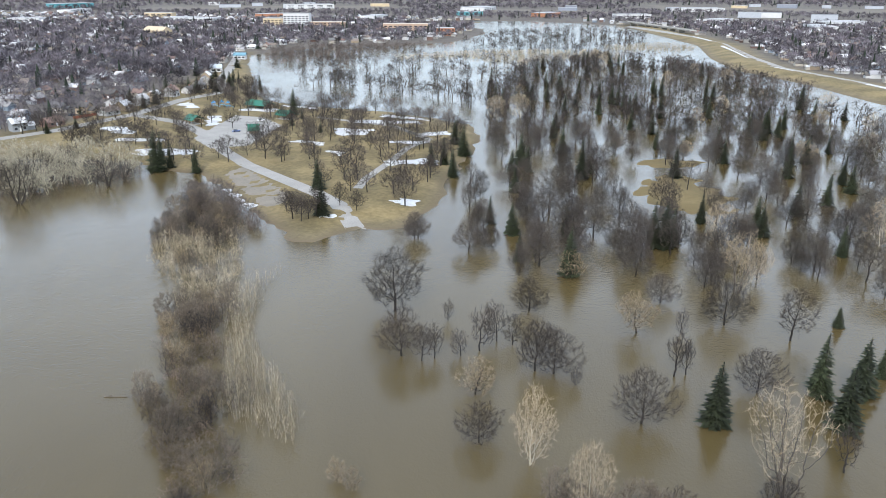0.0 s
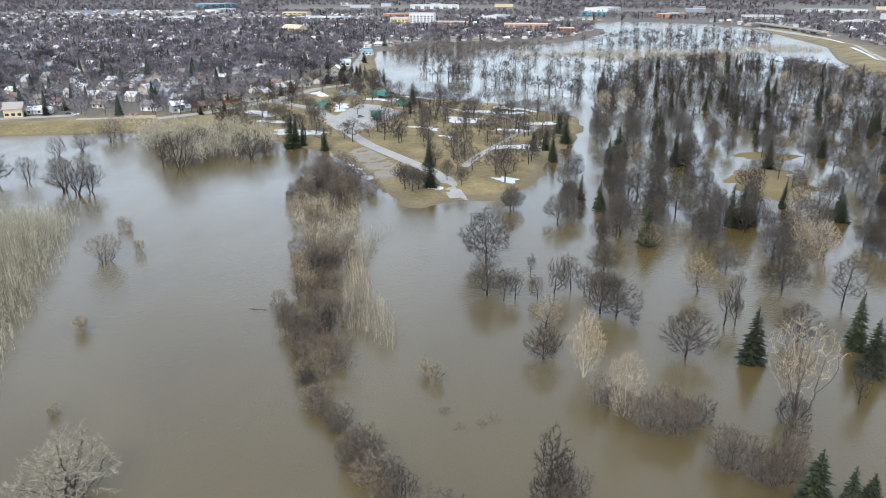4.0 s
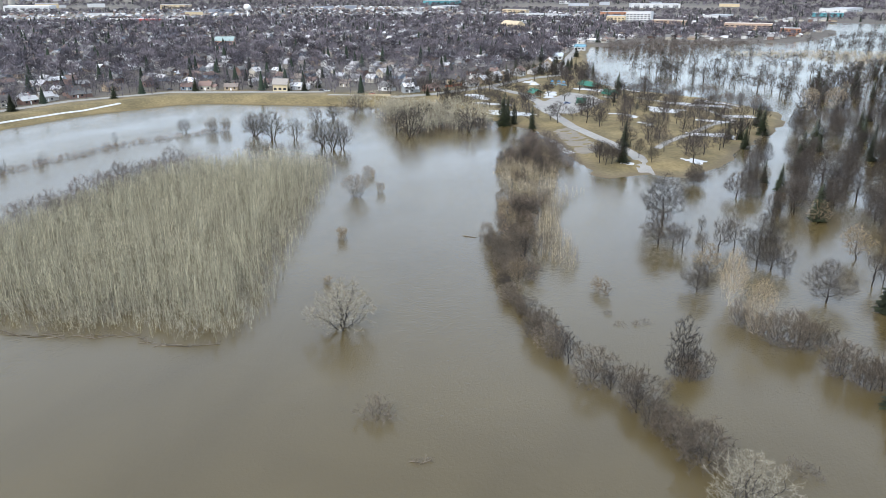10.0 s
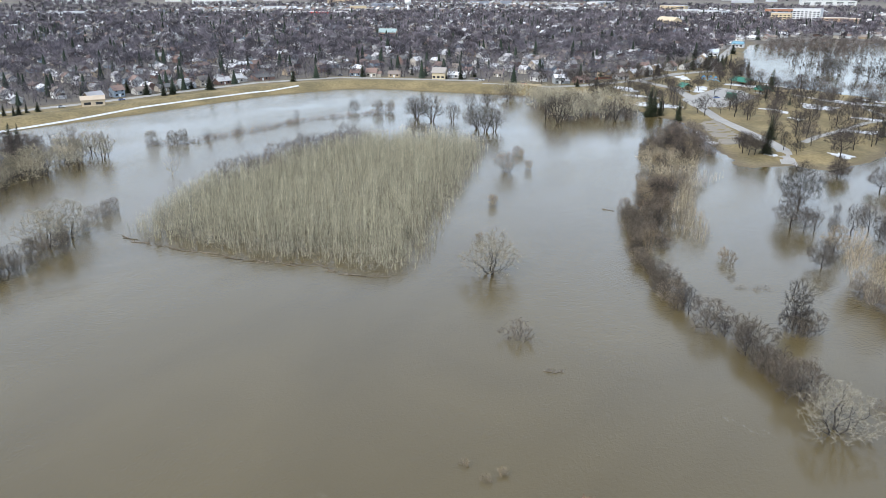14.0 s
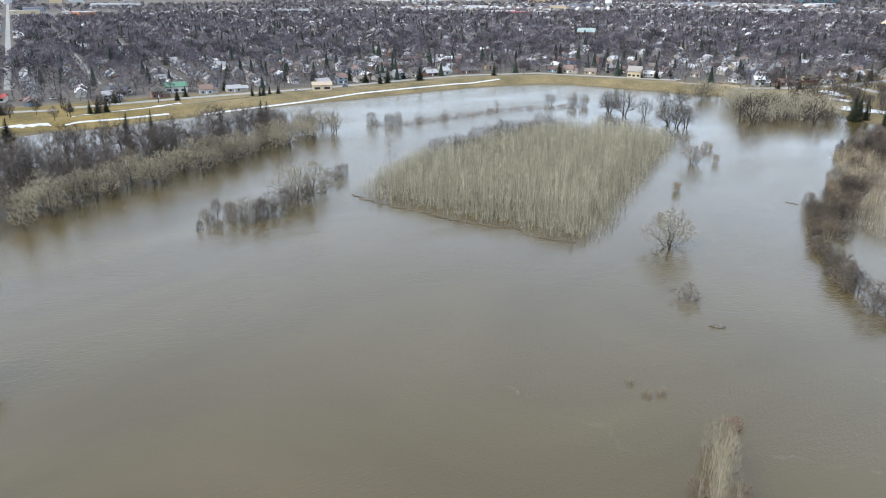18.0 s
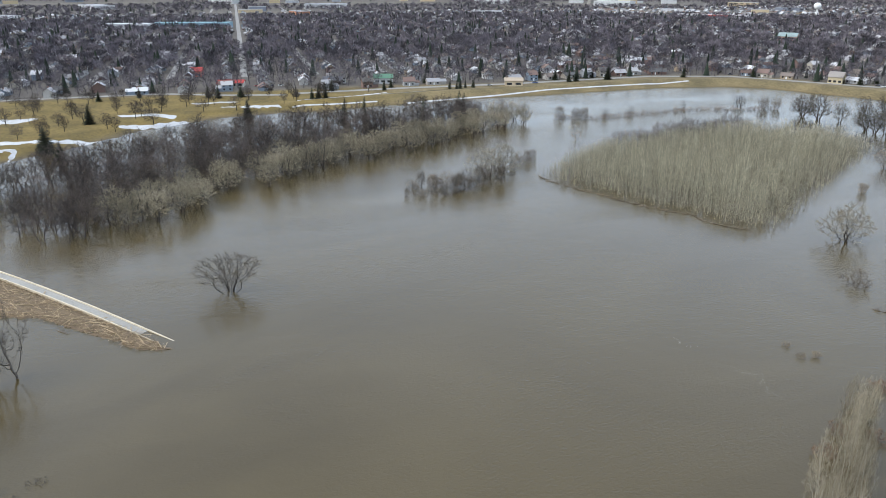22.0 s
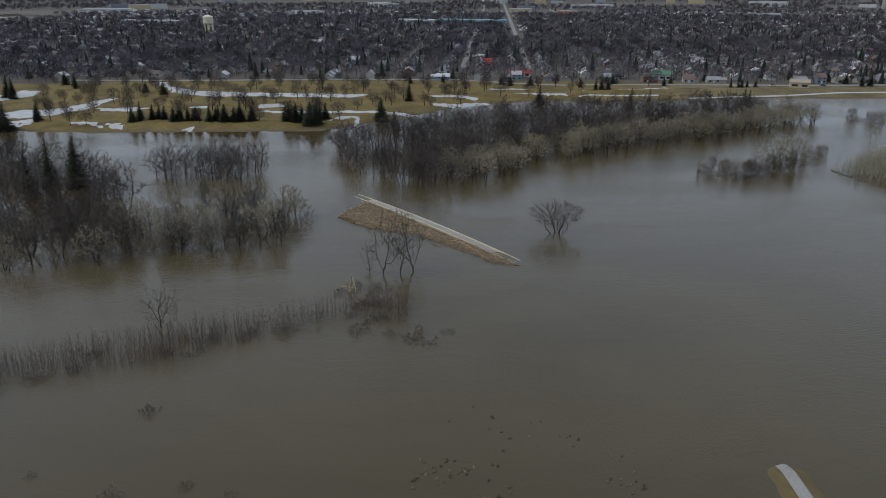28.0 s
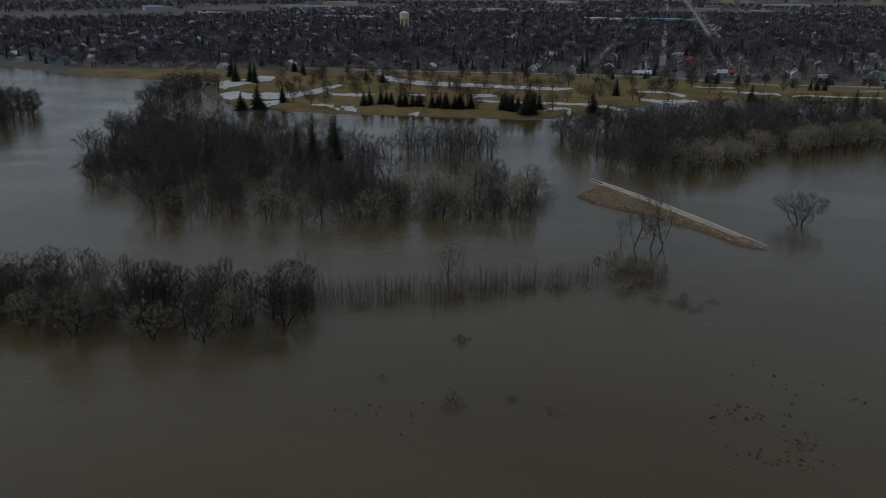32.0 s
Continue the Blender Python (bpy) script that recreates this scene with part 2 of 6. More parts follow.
# ---- mesh helpers ----
class Soup:
    """Vertices and faces gathered into one mesh."""

    def __init__(self):
        self.v, self.f = [], []

    def tube(self, a, b, ra, rb, n=3):
        a, b = Vector(a), Vector(b)
        d = (b - a).normalized()
        s = d.orthogonal().normalized()
        t = d.cross(s)
        k = len(self.v)
        for p, r in ((a, ra), (b, rb)):
            for i in range(n):
                w = 2 * math.pi * i / n
                self.v.append(p + (s * math.cos(w) + t * math.sin(w)) * r)
        for i in range(n):
            j = (i + 1) % n
            self.f.append((k + i, k + j, k + n + j, k + n + i))

    def blade(self, a, b, w, side):
        k = len(self.v)
        s = side * w
        self.v += [a - s, a + s, b]
        self.f.append((k, k + 1, k + 2))

    def box(self, lo, hi, turn=None):
        k = len(self.v)
        for z in (lo[2], hi[2]):
            for x, y in ((lo[0], lo[1]), (hi[0], lo[1]), (hi[0], hi[1]), (lo[0], hi[1])):
                p = Vector((x, y, z))
                self.v.append(turn @ p if turn else p)
        self.f += [(k + a, k + b, k + c, k + d) for a, b, c, d in
                   ((3, 2, 1, 0), (4, 5, 6, 7), (0, 1, 5, 4), (1, 2, 6, 5), (2, 3, 7, 6), (3, 0, 4, 7))]

    def mesh(self, name, mat, smooth=False):
        me = bpy.data.meshes.new(name)
        me.from_pydata([tuple(p) for p in self.v], [], self.f)
        me.materials.append(mat)
        if smooth:
            me.shade_smooth()
        me.update()
        return me


def part(name, soup, mat, parent, label=""):
    ob = new(name, soup if isinstance(soup, bpy.types.Mesh) else soup.mesh(name, mat))
    ob.parent = parent
    return tagged(ob, label)


def thing(name, m, label, category, group="", kind=""):
    ob = new(name)
    ob.matrix_world = m
    return tagged(ob, label, category, group, kind)


# ---- the plan: shores ----
SHORE_WEST = [(-700, -1500), (-640, -900), (-480, -600), (-466, -534), (-485, -512), (-400, -468), (-321, -408), (-330, -397), (-318, -351),
              (-315, -300), (-309, -222), (-343, -174), (-380, -136), (-400, -93), (-405, -20), (-413, 53), (-410, 105), (-410, 137),
              (-411, 194), (-398, 253), (-376, 315), (-359, 334), (-319, 346), (-277, 361), (-230, 363), (-190, 360), (-150, 356)]
SHORE_PARK = [(-134, 339), (-113, 333), (-93, 307), (-74, 274), (-62, 258), (-52, 240), (-45, 238), (-37, 248), (-31, 256), (-23, 252),
              (-16, 254), (-10, 266), (-2, 283), (0, 299), (1, 323), (6, 344), (15, 381), (20, 417), (17, 457), (-10, 484), (-41, 506),
              (-73, 519), (-103, 530), (-131, 553), (-155, 606), (-170, 678), (-204, 794), (-226, 897)]
SHORE_EAST = [(-215, 919), (-167, 999), (-66, 1031), (10, 1101), (68, 1281), (68, 1420), (-64, 1500), (-60, 1580), (88, 1672), (253, 1640), (359, 1488),
              (356, 1051), (314, 873), (300, 761), (323, 655), (325, 555), (345, 430), (420, 200), (520, -300), (500, -1500)]
SHORE = SHORE_WEST + SHORE_PARK + SHORE_EAST
GOLF = [(-321, -408), (-318, -351), (-315, -300), (-309, -222), (-343, -174), (-380, -136), (-400, -93), (-405, -20), (-413, 53), (-410, 150),
        (-411, 194), (-398, 253), (-376, 315), (-359, 334), (-277, 361), (-300, 392), (-395, 350), (-432, 282), (-439, 220), (-450, 150), (-479, 62),
        (-489, -3), (-499, -65), (-511, -147), (-528, -261), (-537, -348), (-523, -446), (-527, -533), (-517, -640), (-471, -585), (-466, -534), (-485, -512)]
PARK = SHORE_PARK + [(-231, 918), (-217, 758), (-215, 660), (-218, 574), (-220, 496), (-226, 454), (-240, 430), (-250, 395), (-277, 361), (-190, 360)]
LEVEE = [(-421, -30), (-424, 60), (-421, 112), (-415, 156), (-413, 199), (-408, 261), (-384, 322), (-362, 343), (-324, 356), (-281, 370), (-245, 385)]
EAST_BANK = [(372, 1488), (372, 1051), (330, 873), (316, 761), (338, 655), (342, 555), (362, 430)]
DIKE = [(20, -129.4), (26, -130.2), (46, -132.6), (75, -136)]
U, W = Vector((-0.983, 0.182, 0)), Vector((0.182, 0.983, 0))       # the town's streets


def to_line(x, y, line, closed=False):
    """Distances from the points to a line."""
    best = np.full(np.shape(x), 1e9)
    ends = list(zip(line, line[1:] + line[:1])) if closed else list(zip(line, line[1:]))
    for (ax, ay), (bx, by) in ends:
        dx, dy = bx - ax, by - ay
        t = np.clip(((x - ax) * dx + (y - ay) * dy) / (dx * dx + dy * dy), 0, 1)
        best = np.minimum(best, np.hypot(x - ax - t * dx, y - ay - t * dy))
    return best


def inside(x, y, poly):
    x, y = np.asarray(x, float), np.asarray(y, float)
    odd = np.zeros(x.shape, bool)
    for (ax, ay), (bx, by) in zip(poly, poly[1:] + poly[:1]):
        cross = (ay > y) != (by > y)
        at = ax + (y - ay) * (bx - ax) / ((by - ay) if by != ay else 1e-9)
        odd ^= cross & (x < at)
    return odd


def wobble(x, y):
    return (np.sin(x * 0.21 + y * 0.13) + np.sin(x * 0.09 - y * 0.17 + 2) + np.sin(x * 0.047 + y * 0.36 + 4)) / 3


def ground_z(x, y):
    """The height of the land; the flood stands at 0."""
    x, y = np.asarray(x, float), np.asarray(y, float)
    d = to_line(x, y, SHORE, True) * np.where(inside(x, y, SHORE), -1, 1) + 1.5 * wobble(x, y) + 1.6 * wobble(x * 2.6, y * 2.6)
    z = np.where(d < 0, np.maximum(d * 0.2, -1.6), np.minimum(d * 0.13, 2.4))
    z = np.maximum(z, 4.4 - 0.26 * np.maximum(to_line(x, y, LEVEE) - 3, 0))
    z = np.maximum(z, 4.5 - 0.2 * np.maximum(to_line(x, y, EAST_BANK) - 4, 0))
    for cx, cy, rx, ry in ((111, 357, 15, 10), (99, 300, 17, 24), (104, 326, 9, 9)):
        z = np.maximum(z, 0.32 * (1.1 - ((x - cx) / rx) ** 2 - ((y - cy) / ry) ** 2 + 0.9 * wobble(x * 2.4, y * 2.4)))
    z = np.maximum(z, np.minimum(0.65 - 0.3 * np.maximum(to_line(x, y, DIKE) - 1.5, 0) + 0.12 * wobble(x * 6, y * 6), 0.6))
    return z


def height_at(x, y):
    return float(ground_z(np.array([x]), np.array([y]))[0])


def scatter(poly, gap, seed, jitter=0.45):
    """Places on a jittered grid inside an outline."""
    r = np.random.RandomState(seed)
    xs, ys = [p[0] for p in poly], [p[1] for p in poly]
    gx, gy = np.meshgrid(np.arange(min(xs), max(xs), gap), np.arange(min(ys), max(ys), gap))
    x = gx.ravel() + r.uniform(-jitter, jitter, gx.size) * gap
    y = gy.ravel() + r.uniform(-jitter, jitter, gy.size) * gap
    ok = inside(x, y, poly)
    return x[ok], y[ok], r


# ---- ground and water ----
def steps(fine_lo, fine_hi, lo, hi, fine):
    mid = list(np.arange(fine_lo, fine_hi + 0.1, fine))
    out, s = [], fine
    p = fine_hi
    while p < hi:
        s *= 1.13
        p += s
        out.append(min(p, hi))
    low, s, p = [], fine, fine_lo
    while p > lo:
        s *= 1.13
        p -= s
        low.append(max(p, lo))
    return np.array(low[::-1] + mid + out)


def build_ground():
    gx, gy = steps(-560, 400, -4600, 3200, 5.0), steps(-560, 1050, -2500, 4800, 5.0)
    gx, gy = np.union1d(gx, np.arange(6, 60, 1.0)), np.union1d(gy, np.arange(-142, -120, 1.0))
    X, Y = np.meshgrid(gx, gy)
    Z = ground_z(X, Y)
    nx, ny = len(gx), len(gy)
    k = np.arange(nx * ny).reshape(ny, nx)
    faces = np.stack([k[:-1, :-1], k[:-1, 1:], k[1:, 1:], k[1:, :-1]], -1).reshape(-1, 4)
    me = bpy.data.meshes.new("ground")
    me.from_pydata(np.stack([X, Y, Z], -1).reshape(-1, 3), [], faces)
    turf = np.zeros(X.shape)
    for poly in (GOLF, PARK):
        turf = np.maximum(turf, np.clip(0.5 + np.where(inside(X, Y, poly), 1, -1) * to_line(X, Y, poly, True) / 16, 0, 1))
    turf = np.maximum(turf, np.clip(1.6 - to_line(X, Y, LEVEE) / 30, 0, 1))
    turf = np.maximum(turf, np.clip(1.5 - to_line(X, Y, EAST_BANK) / 28, 0, 1))
    turf = np.maximum(turf, (Z < 1.0) * ((np.hypot(X - 100, Y - 320) < 60) | (to_line(X, Y, DIKE) < 14)) * 1.0)
    me.attributes.new("turf", "FLOAT", "POINT").data.foreach_set("value", turf.ravel().astype(np.float32))
    fairway = np.clip(0.5 + np.where(inside(X, Y, GOLF), 1, -1) * to_line(X, Y, GOLF, True) / 16, 0, 1) * np.clip((60 - Y) / 60, 0, 1)
    me.attributes.new("fairway", "FLOAT", "POINT").data.foreach_set("value", fairway.ravel().astype(np.float32))
    me.materials.append(GROUND)
    me.shade_smooth()
    tagged(new("ground", me), "dry winter grass and town soil reaching the horizon", "ground", kind="structure")
    s = Soup()
    s.v = [Vector(p) for p in ((-1400, -2400, 0), (1600, -2400, 0), (1600, 2000, 0), (-1400, 2000, 0))]
    s.f = [(0, 1, 2, 3)]
    tagged(new("water", s.mesh("water", WATER)), "muddy brown flood water with fine ripples", "water", kind="structure")


build_ground()


# ---- plants ----
def bare_tree(seed, h, fork=0.22, low=0.22, wide=0.42, points=300, stems=1, step=0.034, twigs=3, twig=0.9, width=0.018, shape="dome", rise=0.3, girth=0.018, lean=0.05, gnarl=0.2, fill=0.42, sides=5, splay=0.45):
    """A leafless tree grown limb by limb towards the room of its crown: trunk and limbs, then branches and twigs, as two soups."""
    r = np.random.RandomState(seed)
    off = np.array([r.uniform(-lean, lean) * h, r.uniform(-lean, lean) * h, 0])
    mid, half = off + np.array([0, 0, (low + 1) / 2 * h]), (1 - low) / 2 * h
    p = r.normal(size=(points * 2, 3))
    p /= np.linalg.norm(p, axis=1)[:, None]
    p *= r.rand(len(p))[:, None] ** fill
    lumps = np.sin(4.1 * p[:, 0] + seed) + np.sin(4.7 * p[:, 1] + 2 * seed) + np.sin(4.4 * p[:, 2] + 3 * seed)
    p = p[np.argsort(lumps + r.normal(size=len(p)) * 1.6)[-points:]]
    up = (p[:, 2] + 1) / 2
    bump = 1 + 0.14 * np.sin(3 * np.arctan2(p[:, 1], p[:, 0]) + seed) + 0.10 * np.sin(5 * p[:, 2] + seed)
    spread = wide * h * bump * {"vase": 0.35 + 0.65 * up, "broad": 1.12 - 0.3 * up, "plume": 1.25 - 0.95 * up}.get(shape, 1.0)
    goal = mid + np.stack([p[:, 0] * spread, p[:, 1] * spread, p[:, 2] * half], -1)
    goal[:, 2] = np.maximum(goal[:, 2], 0.05 * h)
    d = step * h
    pos, parent, way = [], [], []
    for k in range(stems):
        az = 2 * np.pi * (k + 0.6 * r.rand()) / stems
        pos.append(np.zeros(3)), parent.append(-1), way.append(np.array([0, 0, 1.0]))
        n = max(1, int(fork * h / d * r.uniform(0.75, 1.25)))
        out = np.array([np.cos(az), np.sin(az), 0]) * (splay * (0.4 + r.rand()) if stems > 1 else 0) + off / h * 0.5
        for i in range(n):
            w = np.array([0, 0, 1.0]) + out + r.normal(size=3) * 0.10
            w /= np.linalg.norm(w)
            parent.append(len(pos) - 1), pos.append(pos[-1] + w * d), way.append(w)
    pos, way = list(pos), list(way)
    near = np.full(points, 1e9)
    which = np.zeros(points, int)
    alive = np.ones(points, bool)
    fresh, kids = 0, {}
    for _ in range(70):
        new_pos = np.array(pos[fresh:])
        gap = np.linalg.norm(goal[:, None] - new_pos[None], axis=2)
        j = gap.argmin(1)
        better = gap[np.arange(points), j] < near
        near = np.where(better, gap[np.arange(points), j], near)
        which = np.where(better, j + fresh, which)
        alive &= near > 1.35 * d
        fresh = len(pos)
        if not alive.any():
            break
        pull = {}
        for a in np.where(alive)[0]:
            v = goal[a] - pos[which[a]]
            pull[which[a]] = pull.get(which[a], 0) + v / near[a]
        for k, v in pull.items():
            w = v / max(np.linalg.norm(v), 1e-6) + way[k] * 0.5 + r.normal(size=3) * gnarl + np.array([0, 0, 0.25 * rise])
            w /= np.linalg.norm(w)
            if any(w @ o > 0.93 for o in kids.get(k, ())):
                continue
            kids.setdefault(k, []).append(w)
            parent.append(k), pos.append(pos[k] + w * d), way.append(w)
        if len(pos) == fresh:
            break
    n = len(pos)
    pos, way = np.array(pos), np.array(way)
    load = np.zeros(n)
    for k in range(n - 1, -1, -1):
        load[k] = max(load[k], 1)
        if parent[k] >= 0:
            load[parent[k]] += load[k]
    root = max(load[k] for k in range(n) if parent[k] < 0)
    rad = np.maximum(girth * h * (load / root) ** 0.54, width * 1.15)
    wood, crown = Soup(), Soup()
    for k in range(n):
        a = parent[k]
        if a < 0:
            continue
        if rad[k] > 0.15 * girth * h and rad[k] > 1.3 * width:
            wood.tube(pos[a], pos[k], max(rad[k], rad[a] if load[a] < 1.6 * load[k] else 0) * (1.35 if parent[a] < 0 else 1), rad[k] * 0.97, sides if rad[k] > 0.5 * girth * h else 3)
        elif rad[k] > 2.2 * width:
            crown.tube(pos[a], pos[k], rad[k] * 1.1, rad[k] * 0.95, 3)
        else:
            s = np.cross(way[k], r.normal(size=3))
            s *= rad[k] / max(np.linalg.norm(s), 1e-6)
            q = len(crown.v)
            crown.v += [tuple(pos[a] - s), tuple(pos[a] + s), tuple(pos[k] + s * 0.8), tuple(pos[k] - s * 0.8)]
            crown.f.append((q, q + 1, q + 2, q + 3))
    if twigs:
        ends = np.where((load <= 3) & (pos[:, 2] > 0.06 * h))[0]
        ends = np.repeat(ends, twigs)
        w = way[ends] * 0.75 + r.normal(size=(len(ends), 3)) * 0.42 + np.array([0, 0, 0.4 * rise])
        w /= np.linalg.norm(w, axis=1)[:, None]
        a = pos[ends] - way[ends] * d * r.uniform(0, 0.9, (len(ends), 1))
        b = a + w * twig * r.uniform(0.4, 1.5, (len(ends), 1))
        s = np.cross(w, r.normal(size=w.shape))
        s *= width * 0.9 / np.maximum(np.linalg.norm(s, axis=1), 1e-6)[:, None]
        q = len(crown.v)
        crown.v += [tuple(v) for v in np.stack([a - s, a + s, b], 1).reshape(-1, 3)]
        crown.f += [(q + 3 * i, q + 3 * i + 1, q + 3 * i + 2) for i in range(len(ends))]
    return wood, crown


def spruce(seed, h, radius):
    """A conifer of drooping boughs, each a ragged fan of narrow sprays."""
    r = random.Random(seed)
    wood, crown = Soup(), Soup()
    wood.tube((0, 0, 0), (0, 0, h * 0.97), 0.016 * h, 0.004 * h, 6)
    rings = 36
    for i in range(rings):
        f = i / (rings - 1)
        z = h * (0.05 + 0.93 * f)
        rr = radius * (1 - f) ** 0.7 + 0.12
        fans = max(5, int(12 * (1 - f) + 6))
        for k in range(fans):
            az = 2 * math.pi * (k + r.uniform(-.45, .45)) / fans + i * 1.7
            d = Vector((math.cos(az), math.sin(az), 0))
            s = Vector((-d.y, d.x, 0))
            length = rr * r.choice((0.6, 0.8, 0.95, 1.05, 1.2)) * r.uniform(0.9, 1.1)
            droop = 0.05 * h * (1 - f) * r.uniform(0.6, 1.3)
            root = Vector((0, 0, z + r.uniform(-.2, .2)))
            for j in range(7):
                g = 0.25 + 0.75 * j / 6
                a = root + d * length * g * 0.62 + Vector((0, 0, -droop * g * g * 0.5))
                spread = r.uniform(-1, 1) * (0.75 if j < 6 else 0.15)
                tip = a + (d * r.uniform(0.6, 1) + s * spread) * length * 0.42 + Vector((0, 0, -droop * 0.55 * r.uniform(0.2, 1.2)))
                w = length * 0.095 + 0.05
                k0 = len(crown.v)
                crown.v += [a - s * w, a + s * w + Vector((0, 0, -0.08)), tip]
                crown.f.append((k0, k0 + 1, k0 + 2))
    return wood, crown


# kind: name, variants of the shape, bark, twigs
KINDS = {
    "elm": ("bare_elm_tree", [dict(seed=k, h=13, fork=f, low=0.2, wide=w, points=1000, step=0.027, twigs=9, twig=1.25, width=0.0125, shape="broad", rise=0.3, girth=0.018) for k, w, f in ((1, 0.46, 0.16), (2, 0.38, 0.22), (3, 0.42, 0.2), (4, 0.34, 0.26))], BARK, TWIG),
    "lawn": ("bare_lawn_tree", [dict(seed=k, h=11, fork=0.24, low=0.22, wide=w, points=420, step=0.034, twigs=7, twig=1.15, width=0.017, rise=0.5, girth=0.02) for k, w in ((5, 0.46), (6, 0.40), (7, 0.35))], BARK, LAWN_TWIG),
    "ash": ("bare_ash_tree", [dict(seed=k, h=12, fork=0.34, low=0.24, wide=w, points=460, step=0.03, twigs=9, twig=1.0, width=0.0135, rise=0.6, girth=0.014, gnarl=0.24) for k, w in ((11, 0.22), (12, 0.27), (13, 0.18))], BARK, TWIG),
    "tan": ("tan_twigged_tree", [dict(seed=k, h=11, fork=0.2, low=0.2, wide=0.38, points=480, step=0.032, twigs=10, twig=0.7, width=0.021, rise=0.1, gnarl=0.28) for k in (21, 22)], BARK, TAN_TWIG),
    "pale": ("pale_poplar_tree", [dict(seed=k, h=18, fork=0.1, low=0.07, wide=w, points=1200, step=0.027, twigs=5, twig=1.4, width=0.02, rise=0.8, girth=0.013, gnarl=0.16) for k, w in ((31, 0.36), (32, 0.31), (33, 0.4))], PALE_BARK, PALE_TWIG),
    "great": ("pale_poplar_tree", [dict(seed=k, h=18, fork=0.2, low=0.1, wide=w, points=900, step=0.03, stems=5, splay=0.42, twigs=5, twig=0.95, width=0.016, shape="vase", rise=0.7, girth=0.014, gnarl=0.22) for k, w in ((37, 0.5), (38, 0.44))], DEADWOOD, PALE_TWIG),
    "plume": ("pale_sapling", [dict(seed=k, h=18, fork=0.08, low=0.03, wide=w, points=560, step=0.03, twigs=6, twig=1.6, width=0.019, shape="plume", rise=1.4, girth=0.009, gnarl=0.16) for k, w in ((34, 0.16), (35, 0.13), (36, 0.18))], PALE_BARK, UMBRELLA_TWIG),
    "cotton": ("bare_cottonwood_tree", [dict(seed=k, h=18, fork=0.24, low=0.16, wide=w, points=600, stems=3, splay=0.5, twigs=7, twig=1.4, width=0.02, shape="broad", rise=0.7, girth=0.02, gnarl=0.28) for k, w in ((41, 0.48), (42, 0.40), (43, 0.52))], BARK, TWIG),
    "dead": ("leafless_dead_tree", [dict(seed=k, h=15, fork=0.14, low=0.14, wide=w, points=190, step=0.034, twigs=4, twig=1.1, width=0.022, rise=0.6, lean=0.12, girth=0.017, gnarl=0.26) for k, w in ((45, 0.42), (46, 0.32), (47, 0.46))], DEADWOOD, DEADWOOD),
    "brush": ("flooded_brush", [dict(seed=k, h=8, fork=0.2, splay=0.6, low=0.02, wide=w, points=300, stems=6, step=0.04, twigs=8, twig=1.0, width=0.015, rise=0.6, girth=0.008) for k, w in ((51, 0.6), (52, 0.5), (53, 0.75))], BARK, GREY_TWIG),
    "tanbrush": ("tan_willow_bush", [dict(seed=k, h=6, fork=0.2, splay=0.6, low=0.02, wide=0.42, points=240, stems=7, step=0.042, twigs=9, twig=0.9, width=0.013, shape="vase", rise=1.0, girth=0.007) for k in (61, 62)], TAN_TWIG, TAN_TWIG),
    "orange": ("orange_willow_bush", [dict(seed=63, h=6, fork=0.2, splay=0.6, low=0.02, wide=0.5, points=240, stems=7, step=0.042, twigs=9, twig=0.7, width=0.013, rise=0.8, girth=0.007)], BARK, ORANGE_TWIG),
    "scrub": ("grey_scrub_tree", [dict(seed=k, h=9, fork=0.22, low=0.03, wide=w, points=480, stems=5, splay=0.5, step=0.031, twigs=9, twig=0.95, width=0.014, rise=0.45, girth=0.011, gnarl=0.24) for k, w in ((54, 0.44), (55, 0.36), (56, 0.52))], BARK, GREY_TWIG),
    "willow": ("spreading_willow_tree", [dict(seed=k, h=14, fork=0.34, low=0.14, wide=w, points=800, stems=9, step=0.03, twigs=8, twig=1.3, width=0.0145, shape="vase", rise=0.7, girth=0.013, gnarl=0.16, splay=0.62) for k, w in ((57, 0.68), (58, 0.62))], BARK, GREY_TWIG),
    "hoary": ("hoary_willow_tree", [dict(seed=k, h=14, fork=0.2, low=0.05, wide=w, points=900, stems=4, splay=0.6, step=0.03, twigs=9, twig=0.75, width=0.02, shape="broad", rise=0.15, girth=0.018, gnarl=0.42) for k, w in ((58, 0.54), (59, 0.46))], BARK, HOARY_TWIG),
    "umbrella": ("grey_willow_tree", [dict(seed=k, h=12, fork=0.16, low=0.24, wide=w, points=320, step=0.036, stems=2, twigs=8, twig=1.1, width=0.02, shape="broad", rise=0.4, girth=0.018, gnarl=0.32) for k, w in ((171, 0.40), (172, 0.46), (173, 0.36), (174, 0.5))], BARK, UMBRELLA_TWIG),
    "bank": ("bare_bank_tree", [dict(seed=k, h=14, fork=f, low=0.18, wide=w, points=380, step=0.034, twigs=8, twig=1.3, width=0.02, rise=0.55, girth=0.016, gnarl=0.3) for k, w, f in ((191, 0.3, 0.3), (192, 0.24, 0.2), (193, 0.36, 0.26), (194, 0.27, 0.12))], BARK, TWIG),
    "bleached": ("bleached_dead_tree", [dict(seed=49, h=11, fork=0.14, low=0.14, wide=0.4, points=90, step=0.04, twigs=2, twig=1.0, width=0.03, rise=0.4, girth=0.016, gnarl=0.35)], HOARY_TWIG, HOARY_TWIG),
    "spruce": ("spruce_tree", [], BARK, NEEDLE),
}
_made, _shapes = {}, {}
_rand = random.Random(7)


